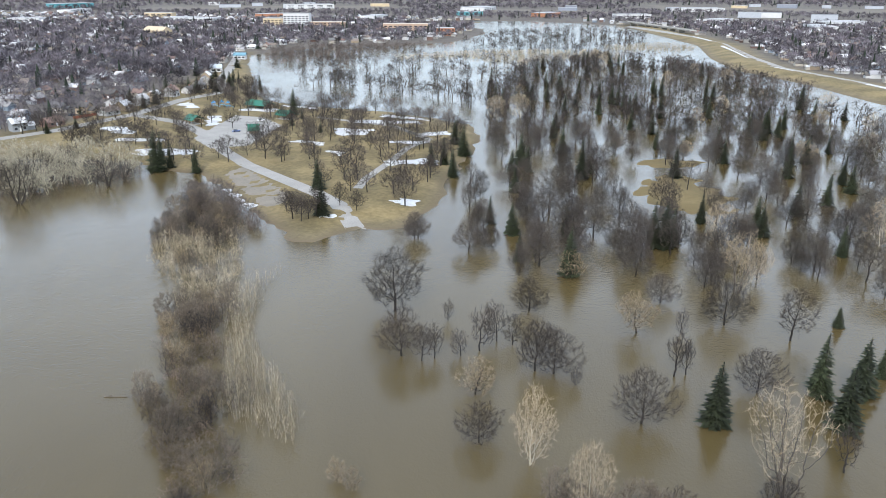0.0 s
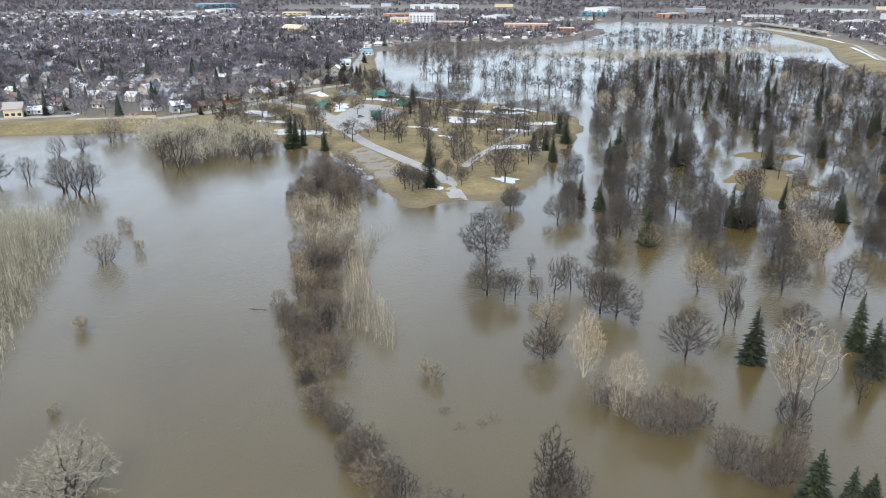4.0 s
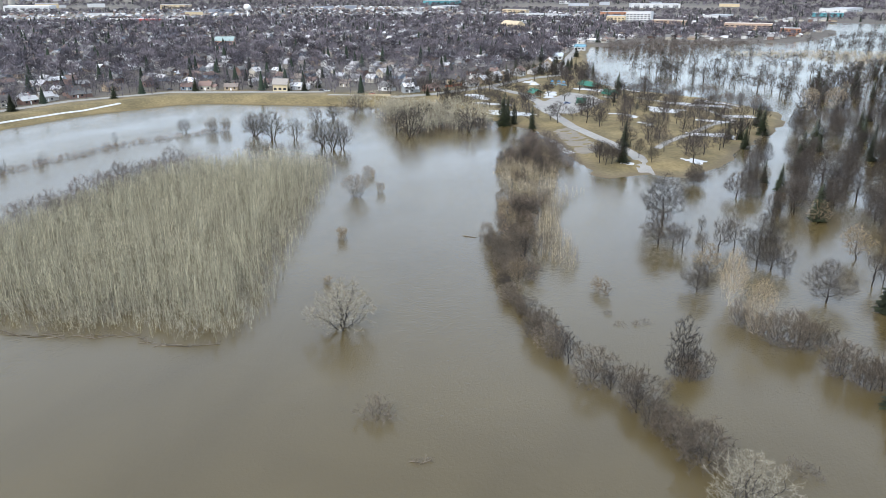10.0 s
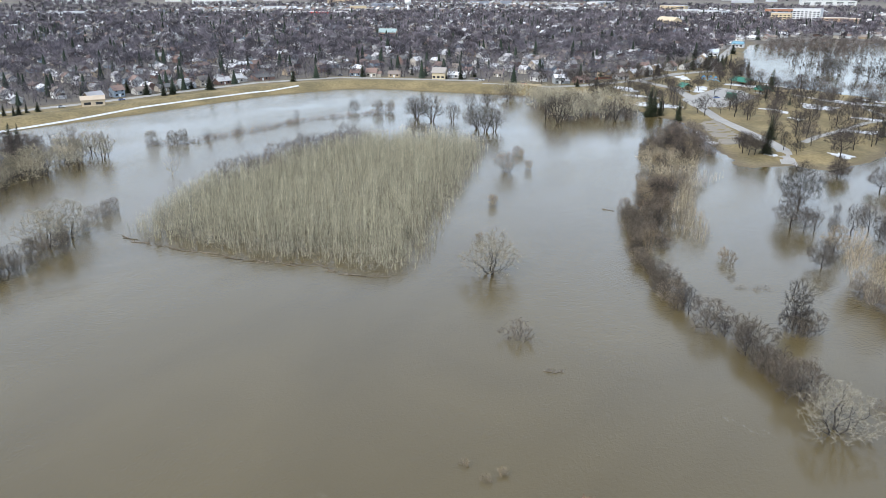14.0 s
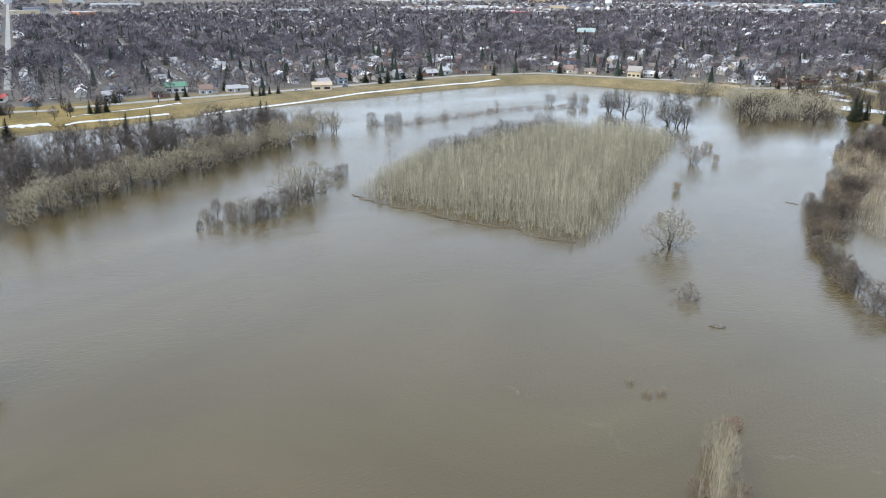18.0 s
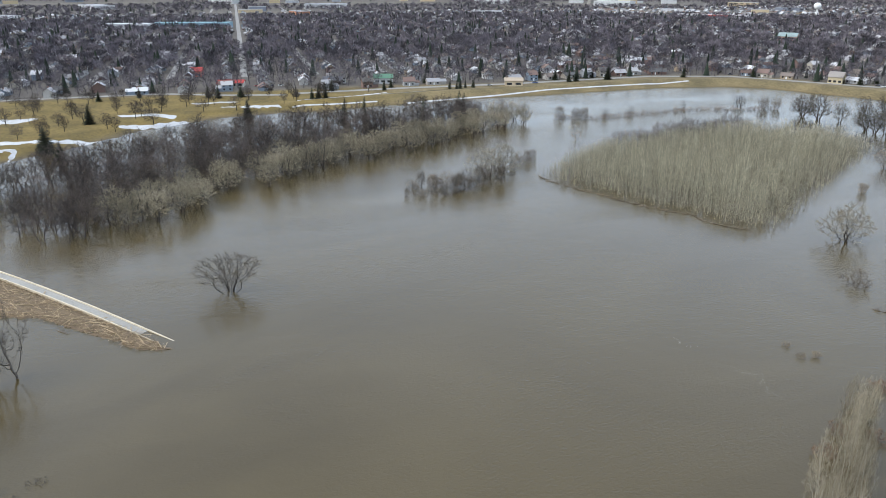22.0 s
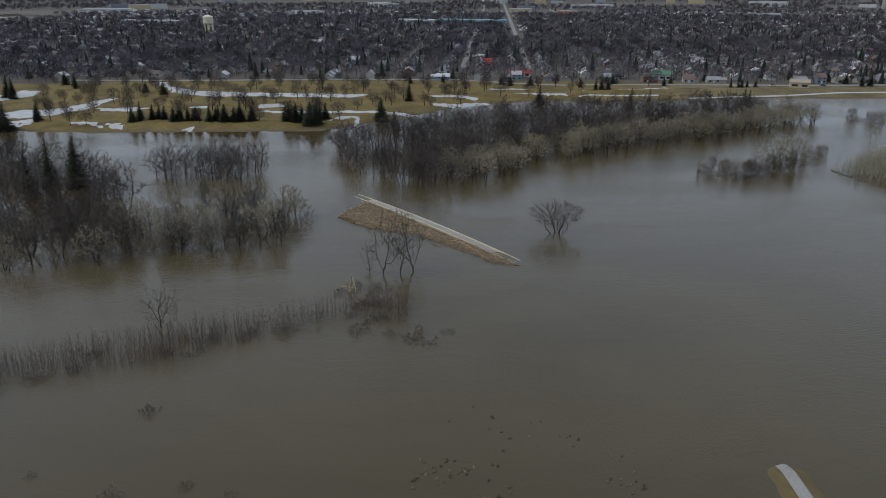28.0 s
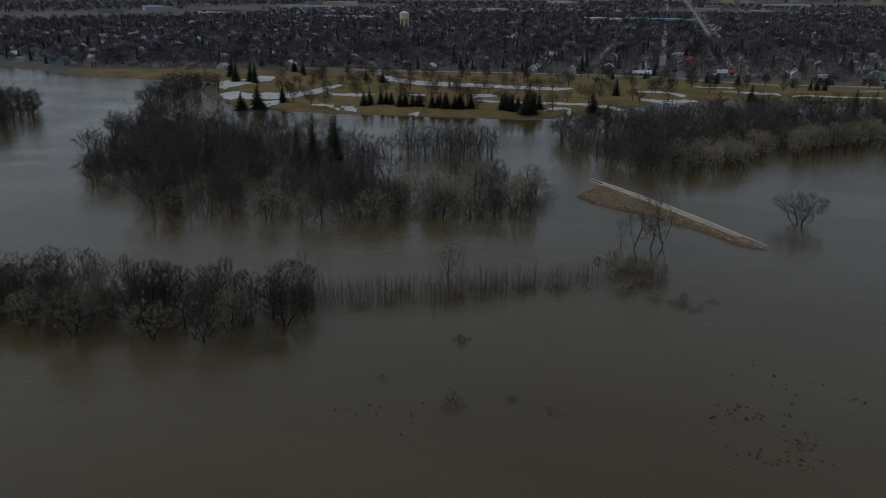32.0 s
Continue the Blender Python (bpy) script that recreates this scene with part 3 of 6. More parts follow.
def plant(kind, x, y, h, label, group="", sink=0.25, fat=1.0):
    name, shapes, bark, twigs = KINDS[kind]
    key = (kind, _rand.randrange(max(1, len(shapes)) if shapes else 3))
    z = height_at(x, y)
    if key not in _shapes:
        wood, crown = bare_tree(**shapes[key[1]]) if shapes else spruce(70 + key[1], 13, 2.5 + 0.4 * key[1])
        _shapes[key] = wood, crown, max(p[2] for p in crown.v)
    wood, crown, tall = _shapes[key]
    s = (h - z + sink) / tall
    m = pose(x, y, z - sink, 0, 0, _rand.uniform(0, 360)) @ Matrix.Diagonal((s * fat * _rand.uniform(0.92, 1.15), s * fat * _rand.uniform(0.92, 1.15), s, 1))
    if key in _made:
        first = _made[key]
        ob = copy_thing(first, m @ Matrix.Diagonal((*(1 / c for c in first.scale), 1)))
    else:
        ob = new(name)
        ob.matrix_basis = m
        part("trunk", wood, bark, ob)
        part("crown", crown, twigs, ob)
        _made[key] = ob
    return tagged(ob, label, "bush" if "brush" in kind else "tree", group)


def stand(name, label, x, y, h, shapes, mat, seed, category="woodland", tone=(0, 1)):
    """Many plants nobody could count, as one mesh: template shapes turned, scaled and set on the ground."""
    r = np.random.RandomState(seed)
    x, y = np.asarray(x, float), np.asarray(y, float)
    h = np.broadcast_to(np.asarray(h, float), x.shape)
    z = ground_z(x, y) - 0.2
    vs, fs, ts, off = [], [], [], 0
    pick = r.randint(0, len(shapes), len(x))
    turn = r.uniform(0, 2 * np.pi, len(x))
    for k, (v, f, nominal) in enumerate(shapes):
        i = np.where(pick == k)[0]
        if not len(i):
            continue
        s = ((h[i] - np.minimum(z[i], 0)) / nominal)[:, None]
        c, sn = np.cos(turn[i])[:, None], np.sin(turn[i])[:, None]
        wide = s * r.uniform(0.85, 1.2, (len(i), 1))
        px = (v[None, :, 0] * c - v[None, :, 1] * sn) * wide + x[i][:, None]
        py = (v[None, :, 0] * sn + v[None, :, 1] * c) * wide + y[i][:, None]
        pz = v[None, :, 2] * s + z[i][:, None]
        vs.append(np.stack([px, py, pz], -1).reshape(-1, 3))
        fs.append((f[None] + (np.arange(len(i)) * len(v))[:, None, None] + off).reshape(-1, 3))
        ts.append(np.repeat(r.uniform(*tone, len(i)), len(v)))
        off += len(i) * len(v)
    v, f, t = np.concatenate(vs), np.concatenate(fs), np.concatenate(ts)
    me = bpy.data.meshes.new(name)
    me.vertices.add(len(v))
    me.vertices.foreach_set("co", v.astype(np.float32).ravel())
    me.loops.add(len(f) * 3)
    me.loops.foreach_set("vertex_index", f.astype(np.int32).ravel())
    me.polygons.add(len(f))
    me.polygons.foreach_set("loop_start", np.arange(0, len(f) * 3, 3, dtype=np.int32))
    me.attributes.new("tone", "FLOAT", "POINT").data.foreach_set("value", t.astype(np.float32))
    me.materials.append(mat)
    me.update(calc_edges=True)
    return tagged(new(name, me), label, category, kind="stuff")


def flat(wood, crown, nominal):
    """Two soups as one template of triangles."""
    v = [tuple(p) for p in wood.v] + [tuple(p) for p in crown.v]
    f, k = [], len(wood.v)
    for poly in wood.f + [tuple(i + k for i in q) for q in crown.f]:
        f += [(poly[0], poly[i], poly[i + 1]) for i in range(1, len(poly) - 1)]
    v = np.array(v)
    return v, np.array(f), v[:, 2].max()


LIGHT = [flat(*bare_tree(seed=k, h=14, fork=0.28, low=0.16, wide=w, points=130, step=0.048, twigs=6, twig=1.5, width=0.024, rise=0.5, girth=0.016, sides=3), 14) for k, w in ((81, 0.30), (82, 0.36), (83, 0.26), (84, 0.32), (85, 0.40))]
BROAD = [flat(*bare_tree(seed=k, h=14, fork=0.16, low=0.14, wide=w, points=150, step=0.048, twigs=6, twig=1.5, width=0.026, shape="broad", rise=0.4, girth=0.017, sides=3, gnarl=0.28), 14) for k, w in ((71, 0.44), (72, 0.52), (73, 0.38))]
LIGHTER = [flat(*bare_tree(seed=k, h=14, fork=0.28, low=0.22, wide=w, points=72, step=0.06, twigs=6, twig=1.8, width=0.05, rise=0.5, girth=0.018, sides=3), 14) for k, w in ((86, 0.38), (87, 0.33), (88, 0.44), (89, 0.29))]
UMBRELLA = [flat(*bare_tree(seed=k, h=12, fork=0.2, low=0.26, wide=w, points=190, step=0.046, stems=2, twigs=8, twig=1.25, width=0.024, shape="broad", rise=0.45, girth=0.017, sides=3), 12) for k, w in ((171, 0.46), (172, 0.52), (173, 0.42), (174, 0.58))]
SHRUB = [flat(*bare_tree(seed=k, h=6, fork=0.06, low=0.03, wide=w, points=44, step=0.075, stems=4, twigs=5, twig=1.1, width=0.016, rise=0.6, girth=0.006, sides=3), 6) for k, w in ((74, 0.42), (75, 0.55), (76, 0.36), (77, 0.65))]
TOWN_TREES = [flat(*bare_tree(seed=k, h=12, fork=0.22, low=0.2, wide=w, points=40, step=0.08, twigs=6, twig=1.9, width=0.045, rise=0.5, girth=0.018, sides=3), 12) for k, w in ((181, 0.42), (182, 0.5), (183, 0.36), (184, 0.46))]


def puff(seed, n, wide, size):
    """A far bare crown: a short trunk and a loose cloud of slivers."""
    r = random.Random(seed)
    w, c = Soup(), Soup()
    w.tube((0, 0, 0), (0, 0, 0.5), 0.02, 0.012, 3)
    for i in range(n):
        while True:
            p = Vector((r.uniform(-1, 1), r.uniform(-1, 1), r.uniform(-1, 1)))
            if 0.15 < p.length < 1:
                break
        base = Vector((p.x * wide, p.y * wide, 0.62 + p.z * 0.36))
        d = (Vector((p.x, p.y, p.z + 0.5)) + Vector((r.uniform(-1, 1), r.uniform(-1, 1), r.uniform(-1, 1))) * 0.5).normalized()
        c.blade(base - d * size, base + d * size, size * 0.25, d.orthogonal().normalized())
    return flat(w, c, 1.0)


PUFFS = [puff(90 + s, 110, 0.5, 0.10) for s in range(4)]
FAR_PUFFS = [puff(95 + s, 32, 0.5, 0.17) for s in range(4)]


def cone(seed, n=7):
    r = random.Random(seed)
    w, c = Soup(), Soup()
    w.tube((0, 0, 0), (0, 0, 0.3), 0.02, 0.02, 3)
    for i in range(n):
        z, rr = 0.06 + 0.13 * i, 0.22 * (1 - i / n) + 0.02
        c.tube((r.uniform(-.01, .01), 0, z), (0, 0, min(1, z + 0.24)), rr, 0.01, 6)
    return flat(w, c, 1.0)


CONES = [cone(s) for s in (101, 102, 103)]


def stem(seed, limbs=13, twigs=3):
    """A young willow: a thin leaning pole with steep limbs that break into fine twigs."""
    r = random.Random(seed)
    w, c = Soup(), Soup()
    lean = Vector((r.uniform(-.07, .07), r.uniform(-.07, .07), 0))
    w.tube((0, 0, 0), Vector((0, 0, 0.5)) + lean * 0.5, 0.0042, 0.0028, 3)
    w.tube(Vector((0, 0, 0.5)) + lean * 0.5, Vector((0, 0, 1)) + lean, 0.0028, 0.0006, 3)
    for i in range(limbs):
        z = 0.16 + 0.74 * (i + r.random()) / limbs
        az, ln = r.uniform(0, 6.28), r.uniform(0.13, 0.27) * (1.25 - z)
        a = Vector((0, 0, z)) + lean * z
        o = r.uniform(0.3, 0.75)
        d = Vector((math.cos(az) * o, math.sin(az) * o, 0.9))
        c.blade(a, a + d * ln, 0.0028, Vector((-math.sin(az), math.cos(az), 0)))
        for j in range(twigs):
            q = a + d * ln * r.uniform(0.25, 0.9)
            e = d + Vector((r.gauss(0, 0.4), r.gauss(0, 0.4), r.uniform(0, 0.3)))
            c.blade(q, q + e * r.uniform(0.05, 0.1), 0.0019, e.orthogonal().normalized())
    return flat(w, c, 1.0)


STEMS = [stem(s) for s in range(110, 116)]

# ---- draped roads, snow and paths ----
def ribbon(name, line, width, mat, label, category, lift=0.06, kind="structure", step=4):
    """A strip laid over the ground along a line."""
    s, pts = Soup(), [Vector((x, y, 0)) for x, y in line]
    fine = [pts[0]]
    for a, b in zip(pts, pts[1:]):
        n = max(1, int((b - a).length / step))
        fine += [a.lerp(b, (i + 1) / n) for i in range(n)]
    for i, p in enumerate(fine):
        d = (fine[min(i + 1, len(fine) - 1)] - fine[max(i - 1, 0)]).normalized()
        n = Vector((-d.y, d.x, 0))
        s.v += [p + n * k * width / 2 for k in (-1, -0.33, 0.33, 1)]
        if i:
            b = 4 * i
            s.f += [(b - 4 + k, b - 3 + k, b + 1 + k, b + k) for k in range(3)]
    zs = np.maximum(ground_z([v.x for v in s.v], [v.y for v in s.v]), -1.5) + lift
    for i, v in enumerate(s.v):
        v.z = zs[i] - (0.04 if i % 4 in (0, 3) else 0)
    return tagged(new(name, s.mesh(name, mat, True)), label, category, kind=kind)


def blob(name, outline, mat, label, category, lift=0.1, kind="", cell=2.5, rag=1.6):
    """A ragged flat patch laid over the ground within an outline."""
    xs, ys = [p[0] for p in outline], [p[1] for p in outline]
    gx, gy = np.arange(min(xs) - 3, max(xs) + 3, cell), np.arange(min(ys) - 3, max(ys) + 3, cell)
    X, Y = np.meshgrid(gx, gy)
    d = np.where(inside(X, Y, outline), 1, -1) * to_line(X, Y, outline, True) + rag * wobble(X * 2.3, Y * 2.3)
    Z = ground_z(X, Y) + np.clip(d * 0.08, -0.3, lift)
    keep = d > -2.0
    k = np.arange(X.size).reshape(X.shape)
    quads = np.stack([k[:-1, :-1], k[:-1, 1:], k[1:, 1:], k[1:, :-1]], -1).reshape(-1, 4)
    quads = quads[keep.ravel()[quads].all(1)]
    used, back = np.unique(quads, return_inverse=True)
    me = bpy.data.meshes.new(name)
    me.from_pydata(np.stack([X, Y, Z], -1).reshape(-1, 3)[used], [], back.reshape(-1, 4))
    me.materials.append(mat)
    me.shade_smooth()
    return tagged(new(name, me), label, category, kind=kind)


ribbon("road", [(-31, 252), (-41, 277), (-52, 293), (-67, 311), (-92, 341), (-110, 369), (-122, 392)], 7, ASPHALT, "worn grey park road running down into the flood", "road")
ribbon("road", [(-290, 385), (-240, 398), (-222, 421), (-198, 478), (-188, 540), (-168, 580), (-190, 640), (-212, 760), (-240, 900)], 9, ASPHALT, "grey street along the park and the town", "road")
ribbon("road", [(-122, 392), (-138, 420), (-160, 450), (-196, 474)], 8, ASPHALT, "grey park drive beside the car park", "road", 0.07)
ribbon("path", [(-36, 300), (-34, 318), (-26, 348), (-19, 380), (-8, 402), (-30, 440), (-80, 470)], 4, ASPHALT, "narrow grey park path between the trees", "path")
blob("car_park", [(-137, 402), (-133, 476), (-113, 468), (-96, 441), (-102, 384), (-120, 376)], ASPHALT, "worn grey car park with snow at its edges", "car park", 0.08, "structure", rag=0.3)
blob("gravel_lot", [(-100, 328), (-92, 337), (-66, 295), (-60, 280), (-70, 277)], GRAVEL, "bare gravel lot beside the water", "gravel lot", 0.07, "structure", rag=1.0)
ribbon("road", [(-470, -20), (-462, 60), (-446, 150), (-442, 220), (-436, 282), (-405, 345), (-300, 398)], 8, ASPHALT, "street behind the flood bank", "road")
ribbon("path", [(-425, -30), (-428, 60), (-427, 112), (-424, 156), (-423, 199), (-417, 261), (-392, 326), (-365, 348)], 3.2, CONCRETE, "pale path along the crest of the flood bank", "path", 0.1)
ribbon("road", [(350, 1488), (380, 1051), (348, 873), (336, 761), (356, 655), (362, 555), (390, 430)], 9, ASPHALT, "road along the far flood bank", "road")
ribbon("path", [(13, -128.8), (18, -129.2), (26, -130.2), (46, -132.6), (75, -136)], 2.4, CONCRETE, "pale concrete path on a strip of grass above the flood", "path", 0.1, step=1)

for line in ([(-404, 40), (-405, 60), (-404, 130), (-404, 162), (-402, 201), (-398, 246), (-391, 285)], [(-412, -40), (-410, -10), (-410, 20)]):
    ribbon("snow_strip", line, 2.2, SNOW, "long strip of old snow on the flood bank", "snow", 0.16, "")
for outline in ([(-521, -367), (-524, -356), (-495, -345), (-467, -318), (-459, -295), (-449, -260), (-439, -209), (-435, -190), (-421, -201), (-426, -234), (-434, -267), (-436, -304), (-461, -336), (-495, -350)],
                [(-440, -477), (-462, -456), (-484, -452), (-480, -435), (-452, -432), (-427, -446), (-407, -453)], [(-392, -369), (-391, -358), (-393, -343), (-390, -335), (-376, -343), (-380, -362)],
                [(-387, -450), (-396, -441), (-381, -424), (-390, -413), (-389, -398), (-403, -388), (-437, -374), (-442, -366), (-423, -370), (-392, -373), (-366, -390), (-358, -405), (-359, -419), (-368, -437)],
                [(-370, -267), (-365, -210), (-358, -173), (-355, -148), (-347, -152), (-355, -195), (-358, -246)], [(-430, -83), (-425, -50), (-416, -46), (-420, -68)]):
    blob("snow_patch", outline, SNOW, "winding band of melting snow on the golf course", "snow", 0.15, cell=1.6, rag=2.4)
for outline in ([(-425, -148), (-423, -126), (-409, -114), (-403, -118), (-414, -130), (-418, -147)], [(-393, -107), (-380, -113), (-376, -120), (-384, -132), (-382, -146), (-390, -149), (-391, -132), (-396, -118)], [(-329, -413), (-351, -402), (-357, -391), (-341, -393), (-323, -404)],
                [(-341, -368), (-343, -362), (-338, -354), (-327, -347), (-329, -351), (-336, -357), (-337, -366)], [(-336, -347), (-335, -336), (-322, -335), (-326, -342)], [(-320, -301), (-325, -296), (-316, -296)],
                [(-391, -311), (-393, -298), (-385, -299), (-384, -308)], [(-396, -268), (-398, -250), (-385, -248), (-381, -264)], [(-332, -217), (-342, -213), (-346, -203), (-337, -197), (-326, -201), (-334, -202), (-340, -205), (-336, -212)],
                [(-455, -100), (-452, -70), (-446, -68), (-449, -98)], [(-437, -30), (-440, 10), (-446, 40), (-442, 40), (-436, 8), (-433, -30)]):
    blob("snow_patch", outline, SNOW, "melting snow lying in a hollow of dry grass", "snow", 0.15, cell=1.4, rag=1.8)
ribbon("road", [(-545, -451), (-539, -402), (-532, -353), (-528, -276), (-524, -209), (-518, -161), (-511, -113), (-483, -71), (-466, -31)], 7, ASPHALT, "grey street along the golf course", "road", 0.12)
for outline in ([(-92, 308), (-78, 287), (-71, 279), (-75, 279), (-84, 290), (-96, 306)],
                [(-157, 374), (-127, 376), (-123, 362), (-151, 363)], [(-29, 350), (-4, 358), (-3, 348), (-26, 342)],
                [(-58, 462), (-16, 458), (-14, 448), (-57, 450)], [(-22, 284), (-11, 287), (-12, 277)],
                [(-66, 435), (-41, 428), (-42, 416), (-58, 410)], [(-138, 496), (-112, 488), (-110, 500), (-128, 508)],
                [(-200, 430), (-178, 410), (-172, 418), (-195, 440)], [(-178, 395), (-150, 392), (-150, 400), (-176, 404)],
                [(-30, 400), (-8, 396), (-10, 388), (-30, 392)], [(-80, 400), (-62, 392), (-64, 386), (-82, 394)],
                [(-186, 520), (-170, 500), (-166, 506), (-180, 528)], [(-150, 470), (-140, 440), (-134, 442), (-142, 474)],
                [(-60, 372), (-48, 370), (-52, 362)], [(-46, 262), (-40, 268), (-38, 262)], [(-110, 520), (-84, 508), (-86, 500), (-112, 512)],
                [(-16, 420), (2, 426), (4, 416), (-14, 410)], [(-40, 480), (-14, 470), (-12, 462), (-40, 470)]):
    blob("snow_patch", outline, SNOW, "melting snow on the park grass", "snow", 0.16, cell=1.6, rag=2.4)


for line in ([(358, 1000), (344, 900), (336, 850)], [(330, 770), (336, 730), (344, 690)], [(356, 640), (360, 590), (368, 540)], [(372, 1080), (378, 1180)]):
    ribbon("snow_strip", line, 5, SNOW, "strip of old snow on the far flood bank", "snow", 0.2, "")


# ---- trees standing in the flood ----
IN_FLOOD = "bare dark-brown tree standing in the flood water"
for x, y, h in [(-10, 158, 14), (-13, 184, 20), (7, 123, 10), (21, 151, 14), (25, 150, 13), (23, 184, 11), (60, 190, 10), (40, 130, 14), (68, 142, 12),
                (125, 195, 10), (73, 176, 14), (76, 201, 14), (8, 231, 12), (-9, 245, 10), 
                (57, 103, 8), (30, 218, 17), (34, 246, 18), (40, 272, 20), (42, 234, 18), (52, 246, 18), (57, 219, 13), (63, 234, 16), (84, 219, 13), (95, 235, 14), (125, 260, 13)]:
    plant("elm", x, y, h, IN_FLOOD, "trees in the flooded park")
for x, y, h in [(-85, -196, 22), (-87, -200, 11), (-85, -191, 17), (-87, -187, 21), (-55, -253, 15), (-124, -297, 14), (-37, -290, 14), (-30, -350, 15)]:
    plant("dead", x, y, h, "dead leafless tree with bare limbs in the flood", "dead trees in the flood", fat=0.72)
for x, y, h in ((-308, 104, 9), (-303, 112, 8), (-299, 116, 9), (-278, 247, 10), (-274, 254, 9)):
    plant("scrub", x, y, h, "bare scrub tree on a flooded bar", "scrub trees in the flood")
for x, y, h, wide in ((10, 73, 15, 0.6), (11.5, 72, 10, 0.8), (9, 71, 7, 0.9)):
    plant("bank", x, y, h, "slender dark tree with bushy sprouts in the flood", "slender trees in the flood", fat=wide)
plant("bleached", -247, 73, 10, "bleached white dead tree standing in the flood", "dead trees in the flood")
for x, y, h in [(-5, 156, 10), (-2, 157, 10), (4, 158, 8), (9, 161, 13), (13, 166, 12), (1, 178, 7), (17, 164, 9), (29, 145, 5), (60, 171, 8),
                (52, 149, 13), (55, 150, 10), (73, 114, 11), (86, 167, 16), (-195, -41, 8), (-188, -28, 7)]:
    plant("ash", x, y, h, "slender bare tree standing in the flood water", "slender trees in the flood")
for x, y, h in [(114, 215, 15), (135, 235, 18), (156, 260, 15), (16, 234, 9), (28, 313, 12), (110, 215, 8)]:
    plant("elm", x, y, h, IN_FLOOD, "trees in the flooded park")
for x, y, h in [(19, 106, 8), (22, 104, 6), (25, 101, 7), (29, 98, 9), (31, 99, 10), (34, 97, 11), (36, 99, 8), (39, 102, 7), (41, 89, 9), (43, 87, 10), (46, 85, 10), (48, 83, 9), (51, 84, 11), (53, 88, 8), (55, 96, 8), (14, 74, 7), (11, 71, 6), (13, 71, 6)]:
    plant("scrub", x, y, h, "grey bushy scrub tree standing in the flood water", "scrub trees in the flood", fat=0.82)
for x, y, h in [(-116, -135, 13), (-132, 166, 10)]:
    plant("willow", x, y, h, "spreading many-stemmed grey willow standing in the river", "willows in the river", fat=1.35)
for x, y, h in [(-71, 60, 14.5), (27, 30, 11.5), (-199, -7, 14), (-203, 3, 14)]:
    plant("hoary", x, y, h, "hoary grey willow with arching limbs standing in the river", "hoary willows in the river", fat=1.2)
for x, y, h in [(-185, -52, 4), (-187, -47, 5), (-182, -46, 4), (-186, -40, 9), (-180, -38, 6), (-181, -33, 8), (-183, -29, 9), (-184, -24, 8), (-188, -17, 10), (-192, -12, 9), (-190, -6, 11), (-215, 23, 7), (-218, 28, 6), (-206, 10, 5)]:
    plant("scrub", x, y, h, "dark bushy scrub tree in the river", "scrub trees in the flood", fat=0.65)
for x, y, h in [(7, 141, 9), (38, 208, 9), (89, 386, 10), (49, 171, 12)]:
    plant("tan", x, y, h, "bare tree with tan seed clusters in the flood", "tan trees in the flood")
for x, y, h in [(16, 116, 18), (84, 198, 20), (95, 243, 15), (91, 205, 14), (59, 108, 22), (24, 102, 16)]:
    plant("great" if h > 18 else "pale", x, y, h, "pale bare poplar rising from the flood water", "pale poplars in the flood", fat=0.62 if h in (16, 18) else 0.95)
SPIT = [(-5, -21.5), (-3, -26), (3, -36), (5, -40), (9, -49), (16, -61), (25, -72), (30, -68), (23, -56), (15, -45), (9, -36), (4, -28), (-1, -20)]
for x, y in zip(*scatter(SPIT, 3.1, 47)[:2]):
    near = math.hypot(x + 4, y + 22)
    plant("plume", x, y, min(13, 4 + near * 0.42) * _rand.uniform(0.8, 1.15), "slim pale sapling with upswept twigs in the flood", "saplings on a drowned spit", fat=0.85)
for x, y, h in [(-1.5, -18.5, 3), (6, -41, 3.2), (11, -37, 3), (10, -50, 3.5)]:
    plant("orange", x, y, h, "orange-twigged willow bush standing in the flood", "willow bushes in the flood")
for x, y, h in [(-189, 236, 17), (-198, 241, 16), (-222, 250, 13), (-243, 243, 16), (-252, 252, 14), (-233, 245, 17), (-243, 300, 11), (-239, 314, 11), (-152, 316, 13), (-168, 325, 17), (-173, 307, 17), (-238, 340, 12), (-186, 241, 14), (-168, 283, 20),
                (-182, 294, 16), (-176, 325, 13), (-144, 310, 16), (-141, 320, 11), (-291, 239, 9), (-187, -24, 9)]:
    plant("cotton", x, y, h, "spreading bare cottonwood standing in the river", "cottonwoods in the river")
for x, y, h in [(-43, 28, 6), (-146, 199, 5), (-194, -36, 6), (-189, -32, 8), (-214, 19, 6), (-197, -45, 4)]:
    plant("brush", x, y, h, "dark bare bush standing in the flood water", "bushes in the flood")
for x, y, h in [(-126, 176, 5), (-108, 118, 5), (-110, 121, 4), (-16, 109, 5), (-19, 111, 5), (-142, 196, 4), (-24.5, -20.5, 1.6), (-19, -22, 1.8), (-17.5, -19, 2), (-44, -189, 3), (-91, 83, 3)]:
    plant("tanbrush", x, y, h, "small tan willow bush standing in the flood", "willow bushes in the flood")
for x, y, h in [(55, 130, 14), (81, 141, 15), (80, 128, 14), (90, 141, 14), (99, 149, 8), (102, 175, 6), (24, 222, 10), (24, 249, 12), (17, 261, 11),
                (53, 76, 13), (58, 75, 11), (61, 75, 10), (39, 340, 13), (30, 304, 11), (62, 328, 19), (68, 340, 10), (86, 644, 12), (64, 581, 13), (174, 424, 15), (168, 356, 15),
                (74, 236, 16), (70, 236, 16), (114, 259, 12), (78, 240, 13), (95, 263, 12), (177, 358, 15)]:
    plant("spruce", x, y, h, "dark green spruce standing in the flood water", "spruces in the flood")

